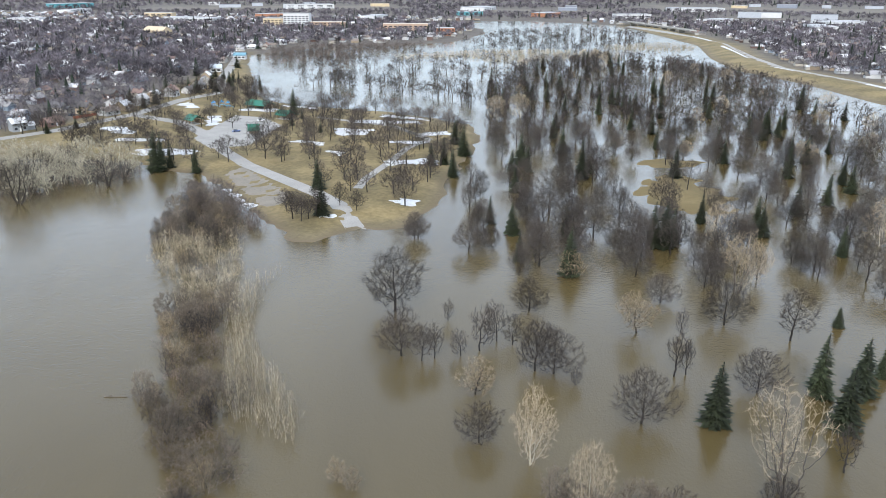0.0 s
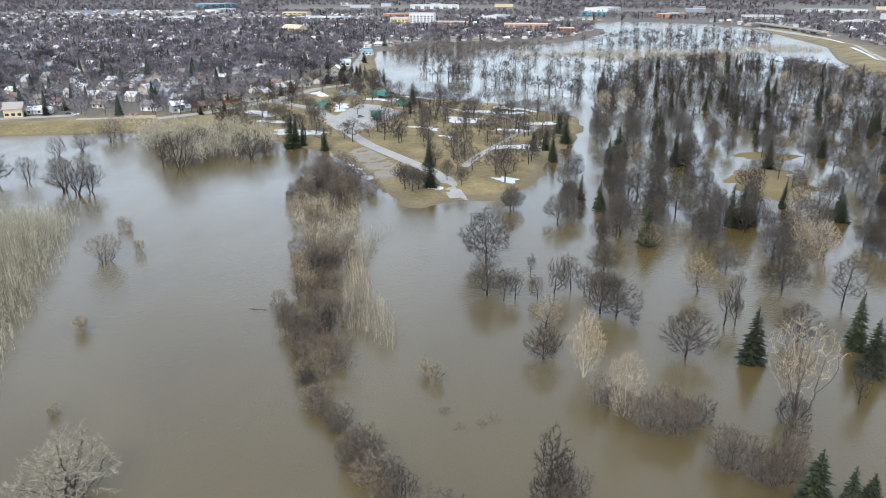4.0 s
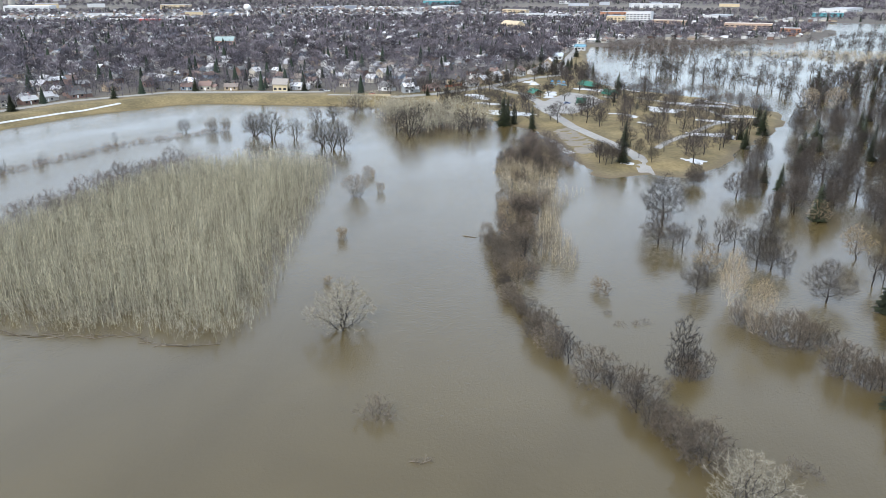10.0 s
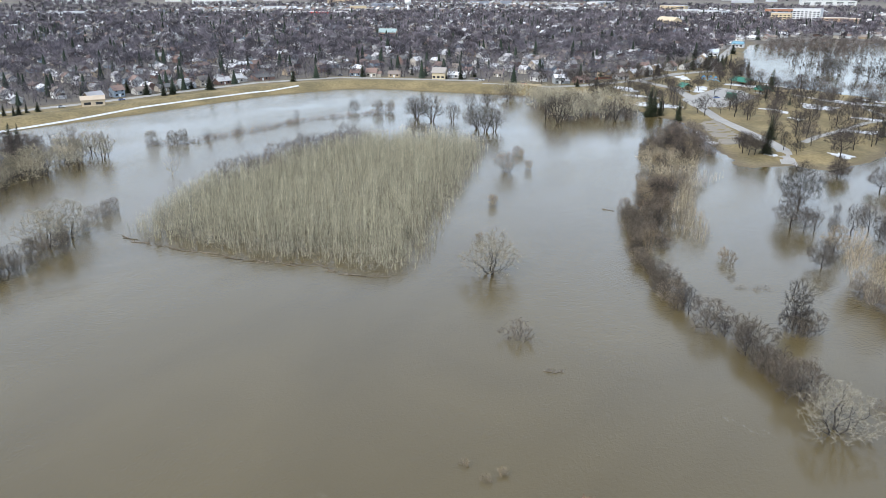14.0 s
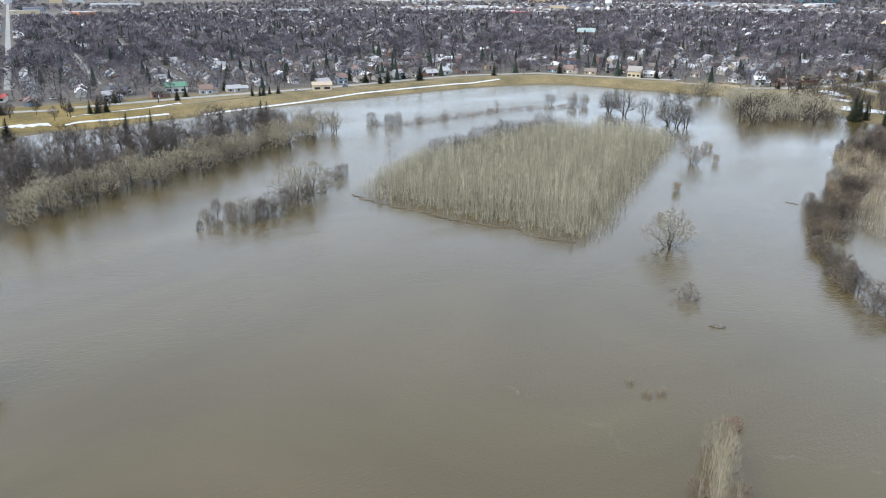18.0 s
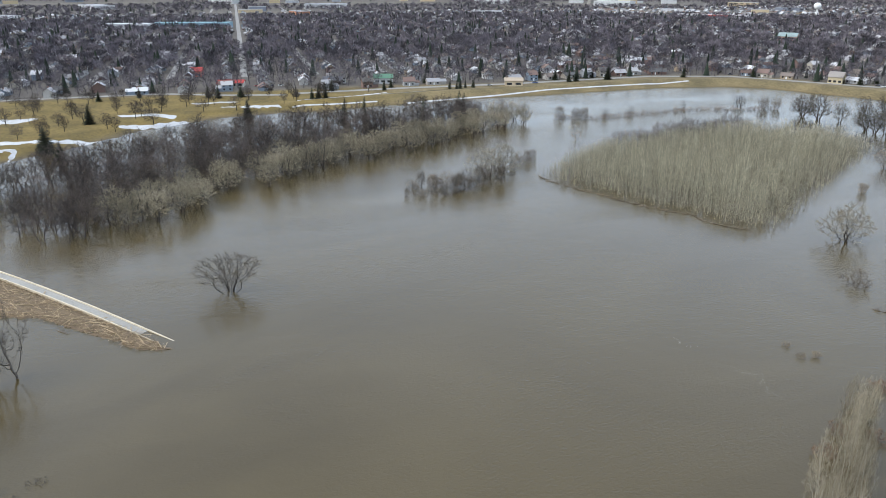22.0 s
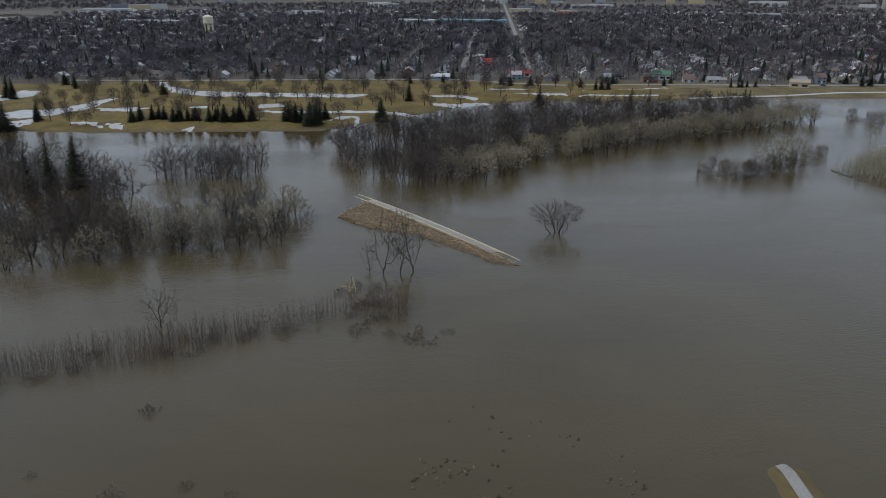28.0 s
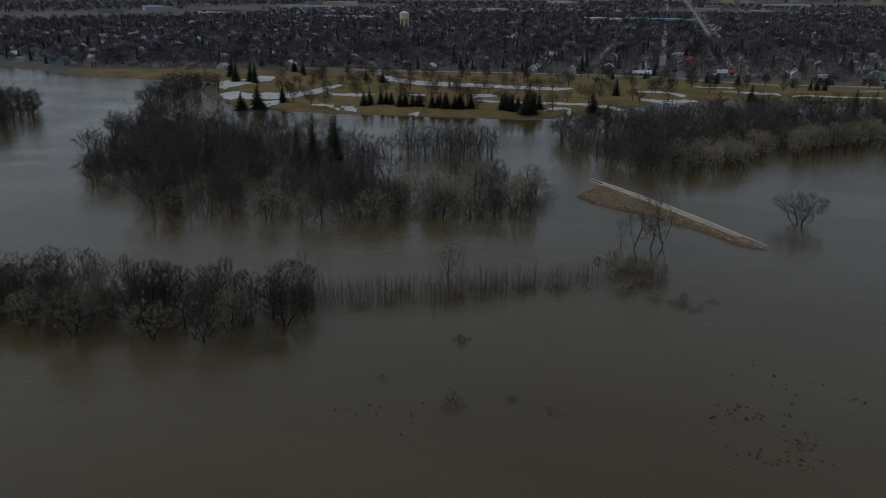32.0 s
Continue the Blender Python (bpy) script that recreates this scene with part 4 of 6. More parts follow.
# the flooded grove of the park, planted in rows: the nearer trees singly, those beyond as one wood
GROVE = [(14, 200), (60, 205), (150, 190), (235, 330), (262, 470), (280, 640), (250, 800), (180, 860), (90, 800), (40, 640), (26, 540), (24, 470), (26, 420), (12, 345), (8, 270)]
gr = np.random.RandomState(5)
beyond = []
for row in range(-3, 16):
    y = 196.0
    while y < 850:
        x = 24 + row * 17.5 + (y - 200) * 0.10 * (1 if row < 5 else 0.6) + gr.normal() * (3.4 if y < 330 else 5.5)
        y += gr.uniform(9, 15) if y < 420 else gr.uniform(6.5, 11)
        u, v, h = gr.rand(3)
        lawn = math.hypot((x - 100) / 1.0, (y - 318) / 1.6) < 24
        open_water = noise.noise((x * 0.03, y * 0.02, 3.1)) > 0.38 or not inside([x], [y], GROVE)[0]
        channel = to_line(np.array([x]), np.array([y]), [(140, 680), (213, 638), (285, 560), (330, 480)])[0] < 24
        if open_water or channel or (lawn and v < 0.8):
            continue
        h = 10.5 + 6 * h
        if u < 0.14:
            plant("spruce", x, y, h, "dark green spruce standing in the flood water", "spruces in the flood")
        elif u < 0.16:
            plant("pale", x, y, h + 2, "pale bare poplar rising from the flood water", "pale poplars in the flood")
        elif u < 0.185:
            plant("tan", x, y, h - 2, "bare tree with tan seed clusters in the flood", "tan trees in the flood")
        elif y < 430:
            plant("elm" if v < 0.6 else "ash", x, y, h, IN_FLOOD, "trees in the flooded park", fat=0.78 if v < 0.6 else 1.0)
        else:
            beyond.append((x, y, h))

# trees on the dry part of the park
for x, y, h in ((-52, 259, 13), (-47, 263, 14), (-55, 267, 12), (-60, 272, 11), (-40, 275, 13), (-33, 270, 11), (-10, 243, 11)):
    plant("elm", x, y, h, "bare dark tree at the tip of the park", "trees on the park lawn", fat=0.85)
px, py, pr = scatter([(-128, 345), (-90, 320), (-58, 262), (-45, 248), (-14, 268), (-2, 300), (8, 380), (12, 450), (-60, 505), (-120, 530), (-150, 600), (-205, 600), (-215, 470), (-250, 400), (-180, 372)], 13.5, 8)
for x, y in zip(px, py):
    lot = inside(np.array([x]), np.array([y]), [(-140, 402), (-135, 480), (-96, 445), (-100, 380)])[0] or inside(np.array([x]), np.array([y]), [(-195, 500), (-150, 455), (-140, 480), (-170, 530)])[0]
    bare_lot = -104 < x < -56 and 272 < y < 338
    road = to_line(np.array([x]), np.array([y]), [(-31, 252), (-52, 293), (-92, 341), (-122, 392)])[0] < 5
    if bare_lot or road or (lot and pr.rand() < 0.75) or pr.rand() < 0.15:
        continue
    plant("lawn", x, y, pr.uniform(11, 17), "bare park tree on dry winter grass", "trees on the park lawn")
for x, y, h in [(-133, 338, 19), (-114, 335, 12), (-52, 299, 14), (-45, 264, 14), (-135, 350, 15), (-128, 342, 13), (-96, 478, 18), (-90, 440, 9), (-70, 420, 8), (-88, 462, 9),
                (-200, 520, 15), (-206, 560, 16), (-196, 580, 13), (-165, 590, 12), (4, 330, 12), (0, 350, 13), (-6, 345, 11), (10, 372, 15), (6, 395, 14), (-176, 620, 12),
                (-172, 634, 11), (-178, 640, 12), (-184, 628, 12), (-190, 655, 10), (-150, 615, 10)]:
    plant("spruce", x, y, h + 1.5, "dark green spruce on the park lawn", "spruces on the park lawn")

# golf course: rows of spruces and small bare trees
for x, y, h in [(-327, -411, 8), (-331, -401, 13), (-352, -391, 10), (-339, -333, 8), (-349, -331, 9), (-346, -323, 8), (-346, -316, 7), (-338, -309, 8), (-339, -306, 7), (-339, -301, 8), (-339, -296, 7), (-336, -288, 8),
                (-338, -283, 8), (-334, -279, 9), (-333, -273, 8), (-335, -270, 9), (-335, -263, 9), (-332, -243, 8), (-335, -241, 10), (-329, -237, 9), (-329, -233, 8), (-322, -228, 12), (-334, -223, 10), (-338, -186, 10),
                (-317, -179, 6), (-465, -356, 7), (-452, -340, 9), (-401, -164, 11), (-493, -156, 6), (-498, -129, 6), (-478, -84, 7), (-471, -78, 8), (-470, -62, 7), (-398, -72, 8)]:
    plant("spruce", x, y, h + 3.8, "dark green spruce on the golf course", "spruces on the golf course", fat=1.6)
    if -345 < y < -215 and x > -352 and h % 2 == 0:
        plant("spruce", x - 3, y + 3.4, h + 2.5, "dark green spruce on the golf course", "spruces on the golf course", fat=1.5)
for x, y, h in [(-477, -473, 15), (-461, -448, 10), (-515, -430, 13), (-507, -421, 9), (-447, -458, 16), (-447, -446, 17), (-440, -440, 15), (-492, -415, 12), (-347, -390, 9), (-454, -26, 8), (-437, -14, 9), (-437, -9, 9), (-440, -18, 8),
                (-442, 92, 7), (-440, 100, 7), (-443, 106, 6), (-438, 96, 6), (-441, 112, 6)]:
    plant("spruce", x, y, h + 3, "dark green spruce on the golf course", "spruces on the golf course", fat=1.3)
qx, qy, qr = scatter([(-330, -390), (-326, -300), (-322, -228), (-356, -168), (-392, -125), (-412, -80), (-424, 20), (-476, 40), (-492, -60), (-506, -147), (-524, -261), (-530, -348), (-515, -440)], 18, 9)
for x, y in zip(qx, qy):
    if qr.rand() < 0.75:
        plant("lawn", x, y, qr.uniform(8, 13) + 2, "bare tree on the golf course grass", "trees on the golf course")

# ---- flooded woods and thickets ----
beyond = np.array(beyond)
stand("flooded_grove", "bare dark trees of the far flooded park", beyond[:, 0], beyond[:, 1], beyond[:, 2], LIGHTER, GROVE_WOODS, 19, tone=(0.1, 0.9))
BELT = [(-223, -212), (-203, -201), (-181, -181), (-176, -176), (-186, -158), (-193, -143), (-208, -124), (-219, -102), (-233, -83), (-252, -37), (-271, 6), (-286, 46),
        (-303, 84), (-320, 80), (-350, 40), (-352, -16), (-350, -75), (-335, -120), (-300, -165), (-268, -212)]
ISLAND = [(-189, 13), (-169, 16), (-151, 21), (-132, 26), (-117, 34), (-110, 33), (-102, 35), (-93, 40), (-89, 49), (-94, 62), (-100, 76), (-118, 108), (-129, 133), (-147, 171),
          (-164, 202), (-180, 210), (-212, 189), (-230, 166), (-231, 128), (-226, 89), (-223, 65), (-210, 39)]
WOOD_WEST = [(-151, -417), (-137, -403), (-127, -384), (-107, -369), (-103, -354), (-99, -341), (-102, -325), (-96, -309), (-103, -289), (-104, -280), (-100, -272), (-109, -262), (-112, -246),
             (-115, -238), (-114, -229), (-132, -216), (-152, -220), (-155, -240), (-146, -262), (-150, -285), (-188, -298), (-234, -330), (-261, -378), (-283, -425), (-282, -451), (-249, -454), (-203, -445)]
WOOD_NEAR = [(-11, -359), (-7, -343), (-5, -331), (-7, -322), (-7, -300), (-12, -291), (-30, -286), (-43, -291), (-41, -313), (-38, -335), (-41, -354), (-42, -400), (-14, -400)]
REEDS = [(-26, -298), (-31, -279), (-32, -264), (-36, -246), (-45, -228), (-55, -210), (-51, -192), (-61, -190), (-64, -203), (-58, -219), (-51, -251), (-42, -281), (-42, -298)]
STRIP = [(-49, 106), (-49, 113), (-59, 127), (-65, 140), (-65, 155), (-73, 173), (-73, 195), (-87, 212), (-96, 232), (-106, 263), (-100, 290), (-85, 278), (-72, 246), (-62, 214),
         (-60, 190), (-56, 173), (-50, 150), (-46, 132), (-41, 120), (-34, 108)]
STRIP_PALE = [(-60, 190), (-49, 213), (-51, 203), (-49, 173), (-42, 155), (-34, 142), (-28, 131), (-28, 120), (-40, 127), (-46, 132), (-50, 150), (-56, 173)]

x, y, r = scatter(ISLAND, 1.5, 20)
edge = to_line(x, y, ISLAND, True)
keep = (edge > 12 * r.rand(len(x)) ** 2.2) & (wobble(x * 1.9, y * 1.9) > -0.82)
x, y, edge = x[keep], y[keep], edge[keep]
stand("willow_thicket", "dense thicket of pale grey-tan young willows in the flood", x, y, (r.uniform(7.0, 12.0, len(x)) + 2.0 * wobble(x * 1.6, y * 1.6)) * np.clip(0.4 + edge / 28, 0, 1), STEMS, WILLOW, 21, "thicket")
x, y, r = scatter(ISLAND, 4.2, 22)
deep = to_line(x, y, ISLAND, True) > 5
x, y = x[deep], y[deep]
stand("thicket_undergrowth", "brown undergrowth among the willows", x, y, r.uniform(3, 6.5, len(x)), SHRUB, PALE_WOODS, 23, "thicket")
x, y, r = scatter(BELT, 7.2, 24)
depth = to_line(x, y, BELT[2:13])
keep = r.rand(len(x)) < np.where(depth < 24, 0.85, np.where(depth < 34, 1.0, 0.62))
x, y, depth = x[keep], y[keep], depth[keep]
front = (depth < 24) & (y > -165)
stand("river_woods", "bare grey-brown woods standing in the flood", x[~front], y[~front], r.uniform(11, 18, (~front).sum()), LIGHT + UMBRELLA, WOODS, 25, tone=(0.0, 1))
for a, b in zip(x[front], y[front]):
    plant("umbrella", a, b, r.uniform(9.5, 14), "pale grey willow at the edge of the flooded woods", "willows along the river woods")
x, y, r = scatter(BELT, 7.5, 26)
back = to_line(x, y, BELT[2:13]) > 14
x, y = x[back], y[back]
stand("woods_undergrowth", "brown saplings under the flooded woods", x, y, r.uniform(3.5, 7, len(x)), SHRUB, BRUSH, 27, "thicket")
x, y, r = scatter(WOOD_WEST, 8.6, 28)
gap = wobble(x * 1.1, y * 1.1) > -0.35
x, y = x[gap], y[gap]
front = (to_line(x, y, WOOD_WEST[4:16]) < 9) | (y > -288)
stand("river_woods", "dark bare woods on a flooded bank", x[~front], y[~front], r.uniform(9, 17, (~front).sum()) + 4 * wobble(x * 0.7 + 9, y * 0.7)[~front], LIGHT + UMBRELLA, WOODS, 29, tone=(0.05, 0.75))
for a, b in zip(x[front], y[front]):
    plant("umbrella" if r.rand() < 0.55 else "bank", a, b, r.uniform(9, 15), "grey-brown willow at the edge of the flooded bank", "willows along the flooded bank")
x, y, r = scatter(WOOD_WEST, 5.4, 30)
back = (to_line(x, y, WOOD_WEST[4:16]) > 6) | (r.rand(len(x)) < 0.55)
x, y = x[back], y[back]
stand("woods_undergrowth", "brown saplings under the flooded woods", x, y, r.uniform(3.5, 8, len(x)), SHRUB, BRUSH, 31, "thicket")
x, y, r = scatter(WOOD_NEAR, 7.4, 32)
for a, b in zip(x, y):
    plant(r.choice(("bank", "bank", "bank", "umbrella", "scrub", "cotton")), a, b, r.uniform(8, 15), "dark bare tree crowded at the flooded bend", "trees at the flooded bend")
x, y, r = scatter(WOOD_NEAR, 4.0, 34)
stand("woods_undergrowth", "brown saplings under the flooded woods", x, y, r.uniform(2, 5, len(x)), SHRUB, BRUSH, 35, "thicket")
x, y, r = scatter(REEDS, 1.15, 36)
rows = wobble(x * 2.1, y * 2.1) > -0.75
x, y = x[rows], y[rows]
stand("flooded_saplings", "thin brown saplings and reeds in the water", x, y, r.uniform(2, 6.5, len(x)), STEMS, BRUSH, 37, "thicket")
x, y, r = scatter(REEDS, 3.4, 137)
clumps = wobble(x * 3, y * 3) > 0.1
stand("flooded_brush", "low brown brush among flooded saplings", x[clumps], y[clumps], r.uniform(0.8, 2.6, clumps.sum()), SHRUB, BRUSH, 138, "thicket")
for a, b in zip(*scatter(REEDS, 11, 136)[:2]):
    plant("brush", a, b, _rand.uniform(1.5, 3.2), "low dark bush among flooded reeds", "bushes in the flood")
x, y, r = scatter(STRIP, 3.7, 38)
keep = (wobble(x * 2.2, y * 2.2) > -0.35) & ~((y > 190) & (y < 236))
stand("flooded_brush_strip", "tangled brown brush along the flooded bank", x[keep], y[keep], r.uniform(2.5, 7, keep.sum()), SHRUB, BRUSH, 39, "thicket")
x, y, r = scatter(STRIP, 1.9, 138)
tanned = (y > 184) & (y < 240) & (wobble(x * 2, y * 2) > -0.5)
stand("tan_willow_strip", "tan young willows along the flooded bank", x[tanned], y[tanned], r.uniform(3, 7, tanned.sum()), SHRUB + STEMS * 2, TAN_BRUSH, 40, "thicket")
x, y, r = scatter(STRIP_PALE, 1.35, 40)
stand("pale_saplings", "pale tan saplings along the flooded bank", x, y, r.uniform(3.5, 8.5, len(x)) * np.clip(0.5 + to_line(x, y, STRIP_PALE, True) / 6, 0, 1), STEMS, TAN_BRUSH, 41, "thicket")
x, y, r = scatter(STRIP, 5.0, 42)
for a, b in zip(x, y):
    if 192 < b < 234 and r.rand() < 0.8 or r.rand() < 0.12:
        continue
    plant(r.choice(("scrub", "scrub", "scrub", "bank", "brush", "tanbrush")), a + r.uniform(-2, 2), b, r.uniform(4, 9.5), "tangled grey-brown scrub tree on the flooded bank", "scrub along the flooded bank", fat=0.85)

CHANNEL = [(-310, 104), (-297, 122), (-297, 145), (-295, 171), (-297, 195), (-283, 231), (-274, 253)]
for k, (gap, lo, hi, mat, wide) in enumerate(((2.6, 1.5, 3.6, BRUSH, 4.5), (22, 4.5, 8, WOODS, 5))):
    px = [(x + wide, y) for x, y in CHANNEL] + [(x - wide, y) for x, y in CHANNEL[::-1]]
    x, y, r = scatter(px, gap, 43 + k)
    stand("channel_brush", "brown brush and small trees along a flooded bar", x, y, r.uniform(lo, hi, len(x)), LIGHT if k else SHRUB, mat, 45 + k, "thicket")
ISLAND_BACK = [(-226, 84), (-214, 66), (-206, 80), (-214, 110), (-216, 150), (-224, 178), (-236, 166), (-238, 128)]
BANK_WEST = [(-229, 345), (-205, 318), (-172, 285), (-160, 292), (-150, 310), (-134, 314), (-146, 352), (-186, 352), (-262, 362), (-264, 350)]
PARK_BRUSH = [(-105, 294), (-99, 302), (-89, 294), (-74, 271), (-62, 254), (-64, 247), (-82, 265), (-97, 274)]
WOOD_BACK = [(-216, -293), (-202, -285), (-198, -263), (-203, -248), (-225, -241), (-234, -267)]
WOOD_FAR = [(-299, -464), (-329, -464), (-363, -458), (-400, -452), (-440, -478), (-460, -500), (-414, -505), (-350, -492)]
WOOD_LEFT = [(-226, -508), (-275, -520), (-314, -539), (-346, -574), (-380, -660), (-250, -660), (-200, -560)]
INLET = [(-142, 679), (-118, 641), (-85, 608), (-56, 593), (-28, 564), (-3, 538), (32, 503), (46, 520), (20, 570), (-20, 612), (-60, 640), (-100, 680), (-125, 700)]
NORTH_POOL = [(-120, 650), (30, 520), (70, 640), (100, 800), (30, 860), (-60, 840), (-150, 760)]
REED_NORTH = [(-54, 840), (-17, 866), (27, 868), (50, 820), (93, 822), (169, 874), (217, 916), (188, 975), (52, 969), (-58, 904)]
FAR_TREES = [(60, 960), (140, 890), (260, 1020), (310, 1180), (240, 1300), (100, 1230), (20, 1080)]
FAR_REEDS = [(209, 1044), (312, 1087), (335, 1010), (290, 960), (215, 980)]
FAR_ROW = [(60, 1180), (110, 1230), (180, 1290), (240, 1295), (300, 1180), (320, 1210), (250, 1340), (170, 1330), (90, 1260)]
WOOD_NORTH = [(-212, 926), (-168, 1008), (-66, 1035), (-20, 1010), (-96, 889), (-97, 782), (-137, 813), (-166, 779), (-193, 822)]
BELT_EAST = [(220, 758), (231, 671), (244, 602), (280, 582), (302, 620), (279, 693), (243, 840)]
BELT_EAST_2 = [(201, 543), (203, 475), (213, 421), (231, 385), (247, 414), (230, 456), (220, 519)]
for k, (outline, gap, lo, hi, shapes, mat, words, tone) in enumerate([
    (ISLAND_BACK, 6.5, 8, 13, BROAD, WOODS, "dark scrub trees along the willow thicket", (0.4, 1)),
    (BANK_WEST, 8.5, 9, 16.5, UMBRELLA + BROAD, PALE_WOODS, "grey scrub trees in the water below the flood bank", (0.3, 1)),
    (BANK_WEST, 6, 3, 6, SHRUB, BRUSH, "brown brush in the water below the flood bank", (0, 1)),
    (PARK_BRUSH, 5, 5.5, 10, BROAD + UMBRELLA, WOODS, "grey-brown scrub at the edge of the park", (0.5, 1)),
    (PARK_BRUSH, 4, 2, 4.5, SHRUB, BRUSH, "brown brush at the edge of the park", (0, 1)),
    (WOOD_BACK, 5, 3, 7, SHRUB, BRUSH, "brown saplings under a clump of flooded trees", (0.1, 0.9)),
    (WOOD_BACK, 6.5, 11, 18, LIGHT + BROAD, WOODS, "clump of bare trees in the flood", (0.1, 0.7)),
    (WOOD_FAR, 7.5, 9, 15, LIGHTER, WOODS, "bare trees along the flooded far bank", (0, 0.6)),
    (WOOD_LEFT, 8, 11, 16, LIGHTER, WOODS, "dark bare woods across the river", (0, 0.5)),
    (NORTH_POOL, 24, 9, 15, LIGHTER, GROVE_WOODS, "bare trees scattered through the far pool", (0.0, 0.6)),
    (INLET, 15, 10, 15, LIGHTER, GROVE_WOODS, "rows of bare trees standing in the inlet", (0.1, 0.7)),
    (FAR_TREES, 25, 10, 16, LIGHTER, GROVE_WOODS, "bare trees scattered through the far flood", (0.0, 0.6)),
    (FAR_REEDS, 7, 3, 6, SHRUB, TAN_BRUSH, "tan reeds and brush in the far flood", (0.0, 0.8)),
    (FAR_ROW, 15, 9, 15, LIGHTER, GROVE_WOODS, "row of bare trees along the far water", (0.0, 0.6)),
    (REED_NORTH, 6.5, 2.5, 5.5, SHRUB, TAN_BRUSH, "pale tan reeds standing in the far water", (0.2, 1)),
    (WOOD_NORTH, 10, 6, 11, LIGHTER, WOODS, "bare woods along the far shore", (0.3, 1)),
    (BELT_EAST, 9.5, 8, 13, LIGHTER, WOODS, "belt of bare trees below the far bank", (0.2, 0.8)),
    (BELT_EAST_2, 13, 8, 12, LIGHTER, WOODS, "row of bare trees in the far channel", (0.2, 0.8))]):
    x, y, r = scatter(outline, gap, 60 + k)
    stand("flooded_scrub", words, x, y, r.uniform(lo, hi, len(x)), shapes, mat, 80 + k, "thicket", tone)

for x, y, h in [(-200, -330, 21), (-196, -318, 22), (-208, -322, 20), (-190, -335, 18), (-176, -372, 19), (-345, -25, 17), (-352, -10, 16), (-330, 20, 15), (-338, 48, 17), (-343, 54, 15)]:
    plant("spruce", x, y, h, "tall dark conifer standing among bare woods", "conifers in the river woods")

# the thin line of brush and small trees across the open flood
LINE = [(-48, 108), (-37, 94), (-33, 89), (-25, 79), (-17, 69), (-11, 65), (-4, 59), (3, 56), (10, 49), (16, 44), (20, 39)]
r = random.Random(46)
for (ax, ay), (bx, by) in zip(LINE, LINE[1:]):
    n = max(2, int(math.hypot(bx - ax, by - ay) / 2.6))
    for i in range(n):
        f = (i + r.random()) / n
        near_gap = ax < -30
        plant("scrub" if r.random() < 0.75 else "ash", ax + (bx - ax) * f + r.uniform(-1.5, 1.5), ay + (by - ay) * f + r.uniform(-1.5, 1.5),
              r.uniform(3, 6) if near_gap else r.uniform(5.5, 9.5), "grey-brown scrub tree in a flooded line", "scrub in a flooded line")
for x, y, h in [(-28.5, 18.5, 1.3), (-26.5, 19.5, 1.0), (-7, -291, 4), (13, -246, 3.5), (-12, 97, 1.5), (-4, 94, 1.5), (-8, 92, 1.2), (-2, 96, 1.2), (-44, -196, 2), (-41, -191, 2),
                (-47, -204, 2.5), (10, -234, 1.5), (14, -226, 1.2), (4, -262, 1.4), (-15, -246, 2.4), (35, 45, 3)]:
    plant("brush", x, y, h, "low dark bush standing in the flood water", "bushes in the flood")
for x, y, h in [(-71, -209, 2), (-76, -204, 2.5), (-73, -198, 2.5), (-66, -200, 3), (-63, -197, 2.5), (-56, -206, 1.2), (-49, -214, 1), (-51, -202, 1.2), (-44, -182, 1.2), (-38, -187, 1.4), (-41, -185, 1)]:
    plant("brush", x, y, h, "low dark bush among flooded reeds", "bushes in the flood")

# ---- town: streets, houses, trees ----
ORIGIN = Vector((-909, 23, 0))


def town_xy(a, b):
    p = ORIGIN + U * a + W * b
    return p.x, p.y


def in_town(x, y):
    """Dry ground away from shore, park, golf course and flood banks, on the side where the town lies."""
    x, y = np.asarray(x, float), np.asarray(y, float)
    ok = ~inside(x, y, SHORE) & ~inside(x, y, GOLF) & ~inside(x, y, PARK)
    ok &= (to_line(x, y, SHORE, True) > 20) & (to_line(x, y, LEVEE) > 25) & (to_line(x, y, EAST_BANK) > 38) & (to_line(x, y, GOLF, True) > 5)
    return ok & (x < 0.66 * y + 60) & (y > 0.78 * (x - 140) - 290)


def choice_material(name, colours, by, rough=0.8):
    """One of several paints for each object or island, slightly soiled."""
    m = material(name, (1, 1, 1), rough, scale=1.2, second=(0.8, 0.8, 0.8), by="object" if by == "object" else "")
    n, l = m.node_tree.nodes, m.node_tree.links
    b = n["Principled BSDF"]
    soil = b.inputs["Base Color"].links[0].from_socket
    ramp = n.new("ShaderNodeValToRGB")
    ramp.color_ramp.interpolation = "CONSTANT"
    e = ramp.color_ramp.elements
    for i, c in enumerate(colours):
        k = e[i] if i < 2 else e.new(i / len(colours))
        k.position, k.color = i / len(colours), (*c, 1)
    src = n.new("ShaderNodeObjectInfo").outputs["Random"] if by == "object" else n.new("ShaderNodeNewGeometry").outputs["Random Per Island"]
    l.new(src, ramp.inputs["Fac"])
    mul = n.new("ShaderNodeMix")
    mul.data_type, mul.blend_type = "RGBA", "MULTIPLY"
    mul.inputs["Factor"].default_value = 1
    l.new(ramp.outputs["Color"], mul.inputs["A"])
    l.new(soil, mul.inputs["B"])
    l.new(mul.outputs["Result"], b.inputs["Base Color"])
    return m


